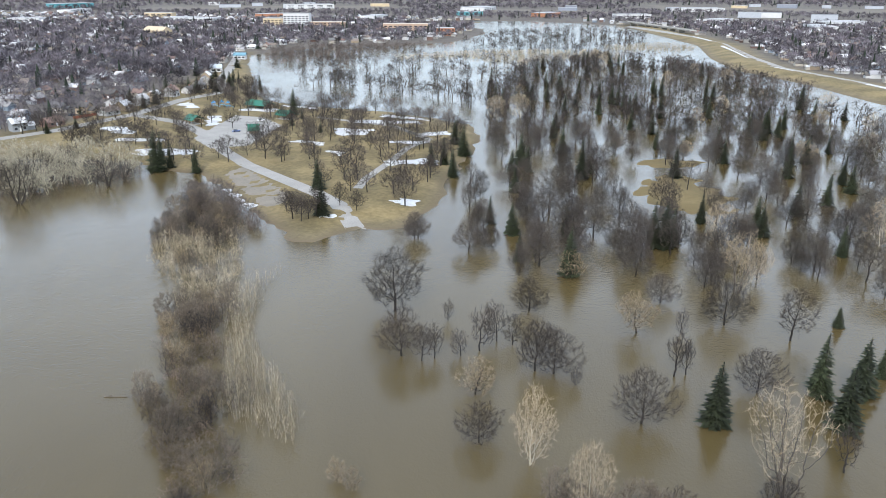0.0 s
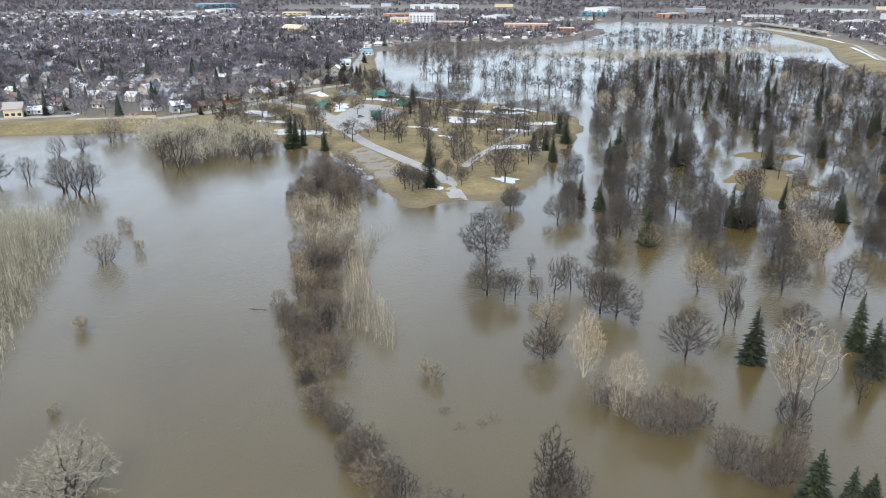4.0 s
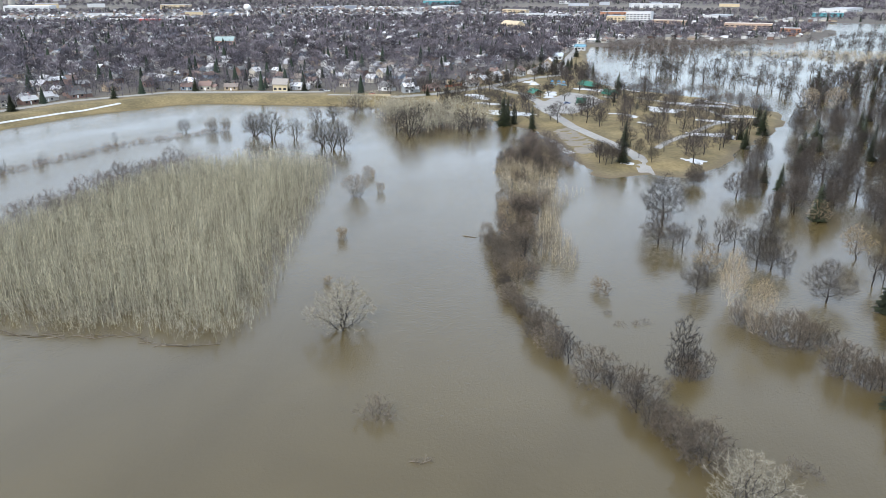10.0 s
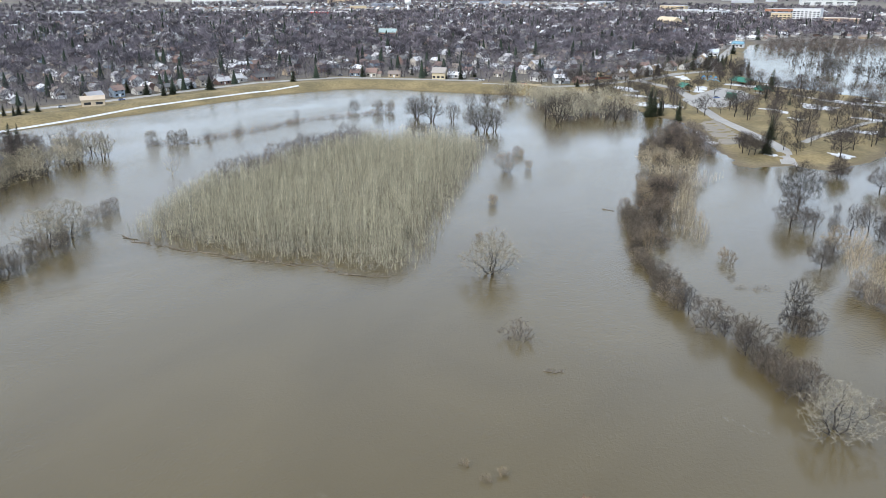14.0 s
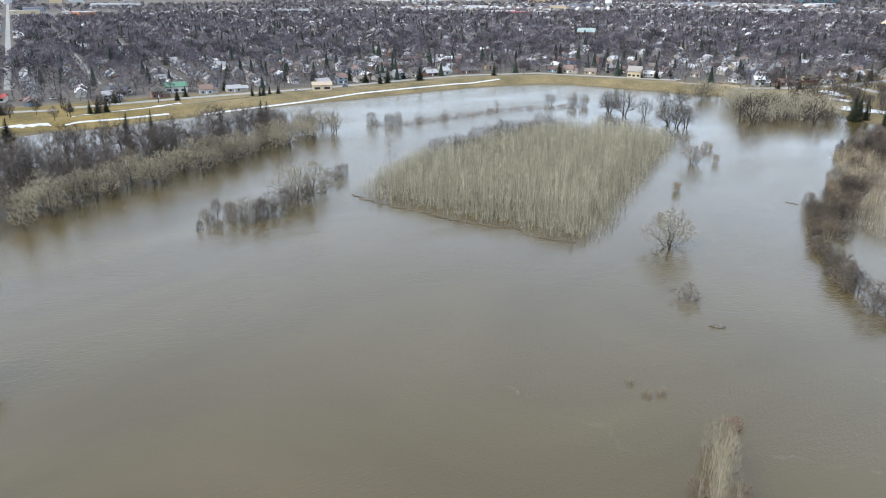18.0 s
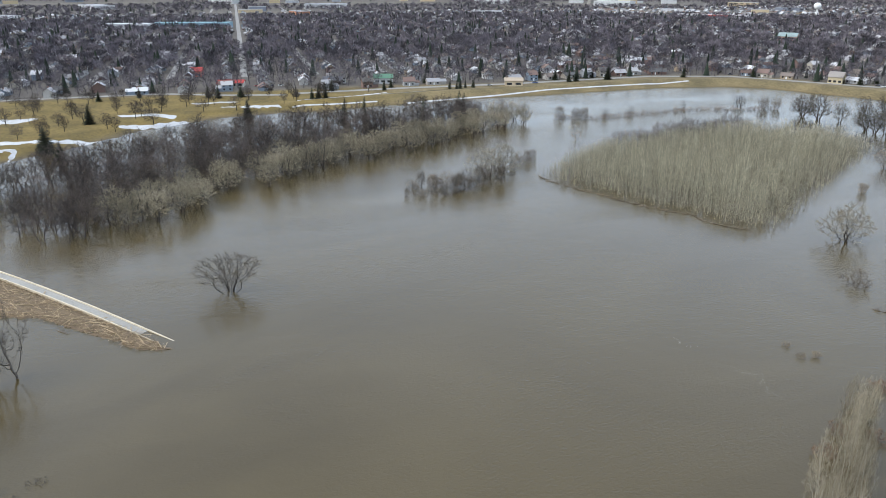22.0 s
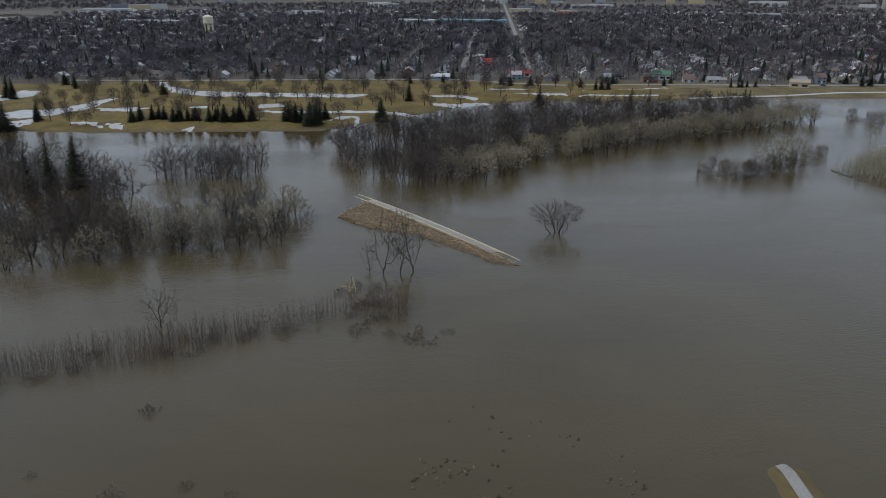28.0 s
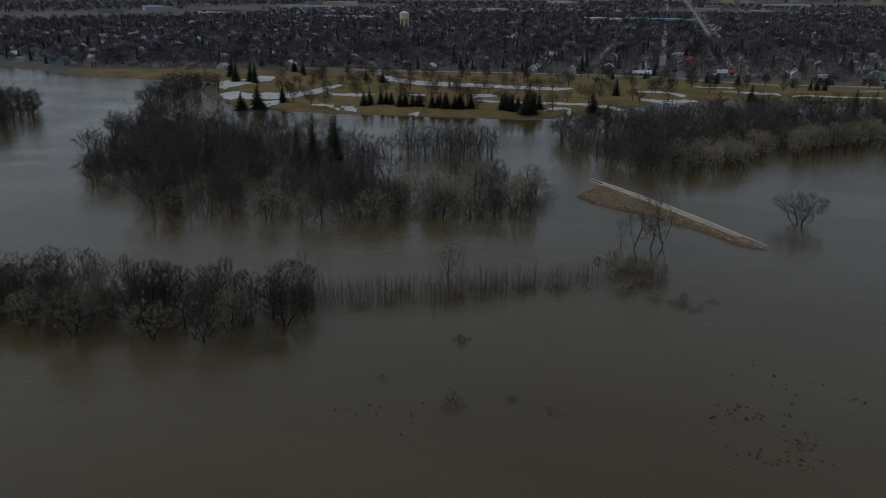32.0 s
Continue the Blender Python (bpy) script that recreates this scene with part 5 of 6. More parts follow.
SIDINGS = [(0.50, 0.50, 0.485), (0.45, 0.41, 0.34), (0.33, 0.35, 0.36), (0.58, 0.57, 0.55), (0.22, 0.27, 0.32), (0.33, 0.26, 0.18), (0.44, 0.42, 0.38), (0.17, 0.11, 0.09), (0.30, 0.28, 0.25)]
ROOFS = [(0.15, 0.145, 0.14), (0.27, 0.26, 0.25), (0.12, 0.11, 0.10), (0.45, 0.44, 0.43), (0.20, 0.165, 0.14), (0.30, 0.295, 0.295), (0.55, 0.55, 0.55), (0.17, 0.115, 0.095)]
SIDING, SHINGLE = choice_material("house_siding", SIDINGS, "object"), choice_material("roof_shingles", ROOFS, "object")
SIDING_FAR, SHINGLE_FAR = choice_material("far_house_siding", SIDINGS, "island"), choice_material("far_roof_shingles", ROOFS, "island")
TRIM = paint((0.8, 0.8, 0.78))


def gable(s, w, d, z0, z1, over=0.5, thick=0.18):
    """A pitched roof of two slabs, ridge along x, with overhanging eaves."""
    hw, hd = w / 2 + over, d / 2 + over
    drop = (z1 - z0) * over / (d / 2)
    for sg in (-1, 1):
        k = len(s.v)
        for x in (-hw, hw):
            for y, z in ((0, z1), (sg * hd, z0 - drop)):
                s.v += [Vector((x, y, z)), Vector((x, y, z + thick))]
        s.f += [(k, k + 2, k + 6, k + 4), (k + 1, k + 5, k + 7, k + 3), (k + 2, k + 3, k + 7, k + 6), (k, k + 4, k + 5, k + 1), (k, k + 1, k + 3, k + 2), (k + 4, k + 6, k + 7, k + 5)]


def house_shape(w, d, h, ridge, wing):
    """Soups of walls, roof, windows, door and chimney."""
    wall, roof = Soup(), Soup()
    wall.box((-w / 2, -d / 2, -0.4), (w / 2, d / 2, h))
    for sg in (-1, 1):
        k = len(wall.v)
        wall.v += [Vector((sg * w / 2, -d / 2, h)), Vector((sg * w / 2, d / 2, h)), Vector((sg * w / 2, 0, ridge))]
        wall.f.append((k, k + 1, k + 2))
    gable(roof, w, d, h, ridge)
    if wing:
        x0 = w / 2
        wall.box((x0, -d / 2 + 1, -0.4), (x0 + wing, d / 2 - 0.6, 2.5))
        r2 = Soup()
        gable(r2, wing, d - 1.6, 2.5, 4.1, 0.35)
        k = len(roof.v)
        roof.v += [p + Vector((x0 + wing / 2, 0.2, 0)) for p in r2.v]
        roof.f += [tuple(i + k for i in q) for q in r2.f]
    windows = []
    for sg in (-1, 1):
        for fx in (-0.28, 0.28):
            for fl in range(2 if h > 4.5 else 1):
                s = Soup()
                z = 1.0 + 2.7 * fl
                s.box((fx * w - 0.7, sg * d / 2 - 0.04, z), (fx * w + 0.7, sg * d / 2 + 0.05, z + 1.3))
                windows.append(s)
    door, chimney = Soup(), Soup()
    door.box((-0.5, -d / 2 - 0.06, 0), (0.5, -d / 2 + 0.02, 2.1))
    chimney.box((w * 0.18, 0.5, h + 0.3), (w * 0.18 + 0.7, 1.2, ridge + 0.8))
    return wall, roof, windows, door, chimney


HOUSE_SIZES = [(10, 7.2, 2.8, 5.0, 0), (8, 7.2, 4.9, 7.3, 4.5), (10.5, 7.6, 2.8, 4.9, 5), (7.6, 8.4, 4.9, 7.7, 0), (11, 8, 2.9, 5.2, 0), (9, 7, 3.8, 6.6, 3.6)]
_houses = {}
HOUSE_WORDS = ["one-storey house with a pitched shingle roof behind bare trees", "two-storey sided house with an attached garage", "low ranch house with a garage wing", "tall gabled house with two storeys",
               "long single-storey house with a shingle roof", "storey-and-a-half cottage with a side wing"]


def house(k, m):
    if k in _houses:
        return copy_thing(_houses[k], m)
    ob = thing("house", m, HOUSE_WORDS[k], "house", "houses of the town")
    wall, roof, windows, door, chimney = house_shape(*HOUSE_SIZES[k])
    part("wall", wall, SIDING, ob)
    top = part("roof", roof, SHINGLE, ob)
    part("chimney", chimney, paint((0.26, 0.13, 0.10)), top, "brick chimney")
    glass = None
    for s in windows:
        glass = part("window", s, GLASS, ob)
    part("door", door, TRIM, ob)
    _houses[k] = ob
    return ob


hr = np.random.RandomState(3)
A, B, F = [], [], []
for kb in range(-15, 30):
    for side in (-1, 1):
        a = np.arange(-1400, 900, 19.0) + hr.uniform(-3, 3, len(np.arange(-1400, 900, 19.0)))
        A.append(a)
        B.append(kb * 62.0 + side * (15 + hr.uniform(-2, 2, len(a))))
        F.append(np.full(len(a), side))
A, B, F = np.concatenate(A), np.concatenate(B), np.concatenate(F)
HX = ORIGIN.x + U.x * A + W.x * B
HY = ORIGIN.y + U.y * A + W.y * B
FRONTS = [[(-470, -20), (-462, 60), (-446, 150), (-442, 220), (-436, 282), (-405, 345), (-300, 398)], [(-240, 402), (-222, 424), (-198, 480), (-190, 540), (-176, 600), (-192, 650), (-212, 760)]]
ok = in_town(HX, HY) & (np.minimum(to_line(HX, HY, FRONTS[0]), to_line(HX, HY, FRONTS[1])) > 27) & (np.mod(A, 110) > 14) & (np.abs(B) > 12) & (hr.rand(len(A)) < 0.86)
HX, HY, F = HX[ok], HY[ok], F[ok]
near = np.minimum(to_line(HX, HY, LEVEE), np.minimum(to_line(HX, HY, GOLF, True), to_line(HX, HY, PARK, True)))
order = np.argsort(near)
turn0 = math.degrees(math.atan2(U.y, U.x))
singles, rest = order[:100], order[100:]
for i in singles:
    z = height_at(HX[i], HY[i])
    house(hr.randint(6), pose(HX[i], HY[i], z, 0, 0, turn0 + (180 if F[i] > 0 else 0) + hr.uniform(-3, 3) + (90 if hr.rand() < 0.25 else 0)))
# the first rows of houses, along the streets behind the flood bank and the park
for front in FRONTS:
    for (ax, ay), (bx, by) in zip(front, front[1:]):
        d = Vector((bx - ax, by - ay, 0))
        n, out = int(d.length / 15.5), Vector((-d.y, d.x, 0)).normalized()
        for i in range(n):
            p = Vector((ax, ay, 0)) + d * (i + 0.5 + hr.uniform(-0.1, 0.1)) / n + out * hr.uniform(12, 15)
            if hr.rand() < 0.66 and math.hypot(p.x + 437, p.y - 146) > 14 and math.hypot(p.x + 334, p.y - 388) > 13:
                house(hr.randint(6), pose(p.x, p.y, height_at(p.x, p.y), 0, 0, math.degrees(math.atan2(d.y, d.x)) + hr.uniform(-4, 4)))
            if hr.rand() < 0.5:
                q = Vector((ax, ay, 0)) + d * hr.rand() + out * hr.choice((-6.5, 6.0, 24))
                plant("spruce", q.x, q.y, height_at(q.x, q.y) + hr.uniform(7, 13), "dark garden conifer by the houses", "garden conifers", fat=1.4)
for front in FRONTS:
    gx, gy, gr2 = scatter([(x - 14, y - 8) for x, y in front] + [(x - 34, y + 26) for x, y in front[::-1]], 11.5, 48)
    dry = in_town(gx, gy) & (to_line(gx, gy, front) > 6)
    stand("garden_trees", "bare garden trees among the first houses", gx[dry], gy[dry], gr2.uniform(8, 14, dry.sum()), TOWN_TREES, TOWN_WOODS, 49, "trees", (0.1, 0.8))
fw, fr = [], []
for wdims in HOUSE_SIZES:
    wall, roof, _, _, _ = house_shape(*wdims)
    fw.append(flat(wall, Soup(), 1)), fr.append(flat(roof, Soup(), 1))


def far_houses(name, label, shapes, mat, pick, turn, lift=0.0):
    vs, fs, off = [], [], 0
    for k, i in enumerate(rest):
        v, f, _ = shapes[pick[k]]
        c, s = math.cos(turn[k]), math.sin(turn[k])
        vs.append(np.stack([v[:, 0] * c - v[:, 1] * s + HX[i], v[:, 0] * s + v[:, 1] * c + HY[i], v[:, 2] + 2.4 + lift], -1))
        fs.append(f + off)
        off += len(v)
    me = bpy.data.meshes.new(name)
    me.from_pydata(np.concatenate(vs), [], np.concatenate(fs))
    me.materials.append(mat)
    tagged(new(name, me), label, "houses", kind="stuff")


pick = hr.randint(0, 6, len(rest))
turn = radians(turn0) + np.where(hr.rand(len(rest)) < 0.25, np.pi / 2, 0)
far_houses("town_house_walls", "pale sided houses of the town beyond", fw, SIDING_FAR, pick, turn)
far_houses("town_house_roofs", "grey shingle roofs of the town beyond", fr, SHINGLE_FAR, pick, turn)

for kb in range(-16, 32):
    for lo, hi in ((-330, 1500),):
        pts = [town_xy(a, kb * 62.0) for a in np.arange(lo, hi, 30.0)]
        good = in_town([p[0] for p in pts], [p[1] for p in pts])
        run = []
        for p, g in list(zip(pts, good)) + [(None, False)]:
            if g:
                run.append(p)
            elif run:
                if len(run) > 3:
                    ribbon("road", run, 6, ASPHALT, "grey town street between houses", "road", 0.25, step=30)
                run = []
ribbon("road", [town_xy(a, 0) for a in range(300, 2600, 60)], 6.5, ASPHALT, "wide pale avenue running straight out of town", "road", 0.6, step=60)


# open fields and yards beyond the town: centre, length across and depth
FIELDS = [((1000, 2300), 900, 700), ((790, 1690), 400, 260), ((-1290, 1150), 480, 330), ((-1900, 1400), 520, 480), ((-1560, -1100), 560, 420), ((-1950, -840), 560, 480), ((-2700, -300), 900, 600),
          ((-2400, 700), 660, 560), ((-500, 2300), 760, 600), ((-1060, 1780), 360, 330), ((250, 2150), 420, 420), ((-1800, 250), 330, 320), ((-2500, 1900), 700, 600)]
FIELD_OUTLINES = []
for (cx, cy), across_w, deep in FIELDS:
    d = Vector((cx, cy, 0)).normalized()
    e = Vector((-d.y, d.x, 0))
    FIELD_OUTLINES.append([(cx + e.x * a * across_w / 2 + d.x * b * deep * 0.38, cy + e.y * a * across_w / 2 + d.y * b * deep * 0.38) for a, b in ((-1, -1), (1, -1), (1, 1), (-1, 1))])


def ring(r0, r1, gap, seed):
    """Jittered places on the town's ground between two distances."""
    r = np.random.RandomState(seed)
    gx, gy = np.meshgrid(np.arange(-r1, r1 * 0.75, gap), np.arange(-r1 * 0.9, r1, gap))
    x, y = gx.ravel() + r.uniform(-.5, .5, gx.size) * gap, gy.ravel() + r.uniform(-.5, .5, gx.size) * gap
    d = np.hypot(x, y)
    ok = (d >= r0) & (d < r1) & in_town(x, y)
    x, y = x[ok], y[ok]
    b = (x - ORIGIN.x) * W.x + (y - ORIGIN.y) * W.y
    a = (x - ORIGIN.x) * U.x + (y - ORIGIN.y) * U.y
    ok = ~((np.abs(b) < 11) & (a > -60)) & (np.abs(np.mod(b + 31, 62) - 31) > 2.5)
    for outline in FIELD_OUTLINES if r1 > 1000 else ():
        ok &= ~inside(x, y, outline)
    return x[ok], y[ok], r


for k, (r0, r1, gap, lo, hi, shapes) in enumerate(((300, 650, 9.4, 8, 15, TOWN_TREES), (650, 900, 11.8, 8, 16, PUFFS), (900, 1600, 13.5, 9, 15, FAR_PUFFS), (1600, 2700, 22, 9, 14, FAR_PUFFS), (2700, 4500, 38, 14, 20, FAR_PUFFS))):
    x, y, r = ring(r0, r1, gap, 200 + k)
    fir = r.rand(len(x)) < (0.085 if k < 3 else 0.06)
    edge = np.minimum(to_line(x, y, LEVEE), np.minimum(to_line(x, y, GOLF, True), to_line(x, y, PARK, True)))
    keep = r.rand(len(x)) < np.where(edge < 60, 0.95, 0.92)
    b = keep & ~fir
    stand("town_trees", "bare grey-brown street and garden trees over the town", x[b], y[b], r.uniform(lo, hi, b.sum()), shapes, TOWN_WOODS, 210 + k, "trees", (0.05, 1))
    b = keep & fir
    stand("town_conifers", "dark conifers among the town's houses", x[b], y[b], r.uniform(lo, hi + 1, b.sum()), CONES, FIR_FAR, 220 + k, "trees")


# ---- single buildings ----
def hall(x, y, w, d, h, angle, wall, roof, label, pitched=0.0, bays=0, name="building", category="building"):
    """A larger building: body, parapet or pitched roof, and a row of windows on each long side."""
    ob = thing(name, pose(x, y, height_at(x, y), 0, 0, angle), label, category)
    s = Soup()
    s.box((-w / 2, -d / 2, -0.5), (w / 2, d / 2, h))
    if pitched:
        for sg in (-1, 1):
            k = len(s.v)
            s.v += [Vector((sg * w / 2, -d / 2, h)), Vector((sg * w / 2, d / 2, h)), Vector((sg * w / 2, 0, h + pitched))]
            s.f.append((k, k + 1, k + 2))
    part("wall", s, paint(wall), ob)
    s = Soup()
    if pitched:
        gable(s, w, d, h, h + pitched, 0.6, 0.25)
    else:
        s.box((-w / 2 - 0.2, -d / 2 - 0.2, h), (w / 2 + 0.2, d / 2 + 0.2, h + 0.5))
    part("roof", s, paint(roof), ob)
    for i in range(bays):
        for sg in (-1, 1):
            for fl in range(max(1, int(h / 3.6))):
                s = Soup()
                c = -w / 2 + w * (i + 0.5) / bays
                s.box((c - w / bays * 0.3, sg * d / 2 - 0.05, 1 + 3.4 * fl), (c + w / bays * 0.3, sg * d / 2 + 0.06, 2.6 + 3.4 * fl))
                part("window", s, GLASS, ob)
    return ob


TAN, WHITE, BRICK, TEAL, REDR = (0.55, 0.44, 0.28), (0.58, 0.58, 0.57), (0.40, 0.19, 0.11), (0.10, 0.30, 0.33), (0.42, 0.06, 0.05)
GREYR, GREENR = (0.36, 0.36, 0.36), (0.02, 0.13, 0.085)
hall(-437, 146, 14, 9, 4.2, 62, (0.55, 0.45, 0.32), (0.42, 0.34, 0.25), "low tan pump house behind the flood bank", 1.8, 2, "pump_house", "pump house")
hall(-334, 388, 11, 8, 5.5, 20, (0.50, 0.42, 0.28), (0.30, 0.27, 0.24), "yellow gabled house behind the flood bank", 3.5, 3, "house", "house")
hall(-418, 1128, 40, 18, 11, -30, TAN, (0.50, 0.40, 0.27), "tan church with a pitched roof above the trees", 5, 5, "church", "church")
hall(-484, 1507, 104, 40, 11, -15, WHITE, GREYR, "long white hospital block in the far town", 0, 10)
hall(-264, 1394, 46, 24, 24, 0, WHITE, GREYR, "tall white office block in the far town", 0, 7)
hall(-304, 1385, 34, 24, 16, 0, TAN, GREYR, "tan office block in the far town", 0, 5)
hall(-205, 1365, 60, 26, 11, 0, (0.42, 0.29, 0.20), (0.42, 0.36, 0.3), "orange-brown brick block in the far town", 0, 8)
hall(-66, 1296, 74, 30, 12, 4, (0.44, 0.31, 0.22), (0.45, 0.37, 0.30), "orange-brown apartments by the far river", 0, 9)
hall(0, 1206, 28, 20, 11, 6, BRICK, GREYR, "red-brick apartments by the far river", 0, 5)
hall(-807, 1503, 58, 30, 9, 5, WHITE, GREYR, "long white warehouse in the far town", 0, 6)
hall(-1140, 1040, 140, 36, 8, 34, WHITE, (0.45, 0.41, 0.39), "long pale shopping centre in the far town", 0, 10)
hall(-1110, 1020, 40, 20, 8, 34, REDR, REDR, "red-fronted store in the far town", 0, 4)
hall(-1822, 1310, 110, 60, 14, 35, WHITE, (0.6, 0.6, 0.6), "white industrial halls in the far distance", 0, 6)
hall(-610, 648, 22, 16, 11, 30, (0.40, 0.24, 0.18), (0.26, 0.33, 0.31), "brick school with a pale green roof", 4, 4, "school", "school")
hall(-1313, -82, 76, 40, 9, 67, WHITE, (0.5, 0.5, 0.5), "long white store with a flat roof", 0, 6)
hall(-1304, 20, 130, 30, 9, 68, (0.25, 0.36, 0.42), (0.20, 0.34, 0.38), "long blue-grey store with a flat roof", 0, 10)
hall(-1360, -567, 130, 40, 8, 70, WHITE, GREYR, "long pale warehouse in the far town", 0, 8)
hall(-530, -58, 20, 10, 3.2, 68, (0.60, 0.55, 0.48), REDR, "low club house with a bright red roof", 1.8, 4, "club_house", "house")
hall(-610, -73, 10, 9, 5, 68, (0.55, 0.20, 0.15), REDR, "small house with a red roof", 2.5, 2, "house", "house")
hall(-506, 18, 15, 11, 3.4, 68, (0.20, 0.18, 0.17), (0.10, 0.10, 0.11), "dark shelter by the golf course", 2.6, 3, "shelter", "shelter")
hall(-497, 58, 15, 10, 4.5, 68, WHITE, (0.12, 0.24, 0.16), "white house with a green roof", 2.6, 3, "house", "house")
hall(-225, 843, 13, 8, 4, 0, WHITE, (0.14, 0.27, 0.33), "white house with a blue roof by the far bank", 2.4, 3, "house", "house")
hall(-213, 711, 10, 8, 4, 10, WHITE, (0.45, 0.5, 0.55), "white house at the end of the street", 2.6, 2, "house", "house")
for k, (x, y, w, h, c) in enumerate([(-620, 1700, 60, 12, TAN), (-380, 1720, 70, 10, BRICK), (-150, 1650, 80, 10, WHITE), (60, 1900, 60, 9, TEAL), (240, 1850, 90, 9, BRICK), (420, 1760, 80, 10, WHITE), (560, 1600, 70, 8, WHITE),
                                     (650, 1350, 90, 9, WHITE), (760, 1500, 110, 9, WHITE), (-1500, 700, 70, 9, WHITE), (-1650, 300, 60, 10, BRICK), (-1750, -300, 80, 9, WHITE), (-900, 1900, 90, 10, WHITE), (-1600, 1600, 80, 12, TAN),
                                     (-2100, 500, 120, 10, WHITE), (-2300, -100, 140, 10, WHITE), (-2200, 1100, 110, 14, WHITE), (-1900, -800, 120, 9, WHITE), (-1500, -900, 90, 8, TAN), (100, 2200, 140, 10, WHITE), (-400, 2300, 140, 12, WHITE),
                                     (-1100, 2300, 120, 12, TEAL), (700, 2200, 150, 9, WHITE), (-2600, 300, 100, 30, WHITE)]):
    hall(x, y, w, w * 0.4, h, (k * 37) % 90, c, GREYR, "large flat-roofed building in the far town", 0, 5)


fq = random.Random(401)
for ((cx, cy), across_w, deep), outline in zip(FIELDS, FIELD_OUTLINES):
    blob("far_field", outline, FIELD, "pale stubble field and yards beyond the town", "field", 0.35, "structure", cell=deep / 10, rag=deep / 14)
    d = Vector((cx, cy, 0)).normalized()
    e = Vector((-d.y, d.x, 0))
    for j in range(max(2, int(across_w / 130))):
        p = Vector((cx, cy, 0)) + e * across_w * fq.uniform(-0.45, 0.45) + d * deep * fq.uniform(0.1, 0.5)
        w = fq.uniform(25, 65)
        hall(p.x, p.y, w, w * 0.35, fq.uniform(7, 13), math.degrees(math.atan2(e.y, e.x)) + fq.choice((0, 0, 12, -9)), fq.choice((WHITE, TAN, (0.40, 0.42, 0.45), (0.24, 0.26, 0.30))), fq.choice(((0.45, 0.45, 0.46), GREYR, (0.2, 0.21, 0.23))), "long low shed in a far yard", 0, 0)


def lathe(profile, n=18):
    """A closed turned body from (radius, height) pairs."""
    s = Soup()
    for i, (rad, z) in enumerate(profile):
        for j in range(n):
            w = 2 * math.pi * j / n
            s.v.append(Vector((rad * math.cos(w), rad * math.sin(w), z)))
            if i:
                k = (i - 1) * n
                s.f.append((k + j, k + (j + 1) % n, k + n + (j + 1) % n, k + n + j))
    s.f += [tuple(range(n))[::-1], tuple(range(len(s.v) - n, len(s.v)))]
    return s


def ball_tower(x, y, h, r):
    ob = thing("water_tower", pose(x, y, height_at(x, y)), "white ball-shaped water tower on a slim column", "water tower")
    s = lathe([(max(0.3, r * math.cos(a)), h - r + r * 0.92 * math.sin(a)) for a in np.linspace(-1.5, 1.5, 12)])
    part("tank", s, paint((0.85, 0.84, 0.80), 0.4), ob)
    s = lathe([(4, 0), (2.4, 3), (1.8, 6), (1.8, h - 1.8 * r)], 12)
    part("column", s, paint((0.85, 0.84, 0.80), 0.4), ob)


ball_tower(-1019, 1195, 33, 7)
ob = thing("water_tower", pose(-1080, -414, height_at(-1080, -414)), "cream water tower with a drum tank on legs", "water tower")
s = lathe([(2, 14.5), (5.5, 15.4), (7.5, 17), (7.5, 26), (5, 27.6), (0.4, 29)])
part("tank", s, paint((0.72, 0.65, 0.48)), ob)
for k in range(6):
    s, w = Soup(), k * math.pi / 3
    s.tube((7 * math.cos(w), 7 * math.sin(w), 0), (6.6 * math.cos(w), 6.6 * math.sin(w), 18), 0.7, 0.7, 6)
    part("leg", s, paint((0.72, 0.65, 0.48)), ob)
s = Soup()
s.tube((0, 0, 0), (0, 0, 16), 1.6, 1.6, 8)
part("riser", s, paint((0.72, 0.65, 0.48)), ob)

# two grain silos standing pale on the skyline
for x, y in ((-1985, 1340), (-1960, 1360)):
    ob = thing("grain_silo", pose(x, y, 2.4), "tall pale concrete silo in the far distance", "silo")
    s = Soup()
    s.tube((0, 0, 0), (0, 0, 34), 9, 9, 16)
    part("wall", s, CONCRETE, ob)
    s = Soup()
    s.tube((0, 0, 34), (0, 0, 37), 9.3, 0.5, 16)
    part("roof", s, CONCRETE, ob)


# ---- park: shelters and playground ----
def shelter(x, y, w, d, angle, words):
    ob = thing("picnic_shelter", pose(x, y, height_at(x, y), 0, 0, angle), words, "shelter", "park shelters")
    s = Soup()
    gable(s, w, d, 3.0, 5.2, 0.9, 0.2)
    part("roof", s, paint(GREENR, 0.5), ob)
    for fx in (-1, 0, 1):
        for sg in (-1, 1):
            s = Soup()
            s.box((fx * (w / 2 - 0.4) - 0.15, sg * (d / 2 - 0.4) - 0.15, -0.3), (fx * (w / 2 - 0.4) + 0.15, sg * (d / 2 - 0.4) + 0.15, 3.05))
            part("post", s, paint((0.35, 0.25, 0.16)), ob)
    s = Soup()
    s.box((-w / 2 + 0.6, d / 2 - 1.2, -0.2), (w / 2 - 0.6, d / 2 - 0.9, 2.6))
    part("back_wall", s, paint((0.45, 0.34, 0.22)), ob)
    s = Soup()
    s.box((-w / 2 - 0.6, -d / 2 - 0.6, -0.4), (w / 2 + 0.6, d / 2 + 0.6, 0.08))
    part("slab", s, CONCRETE, ob)
    return ob


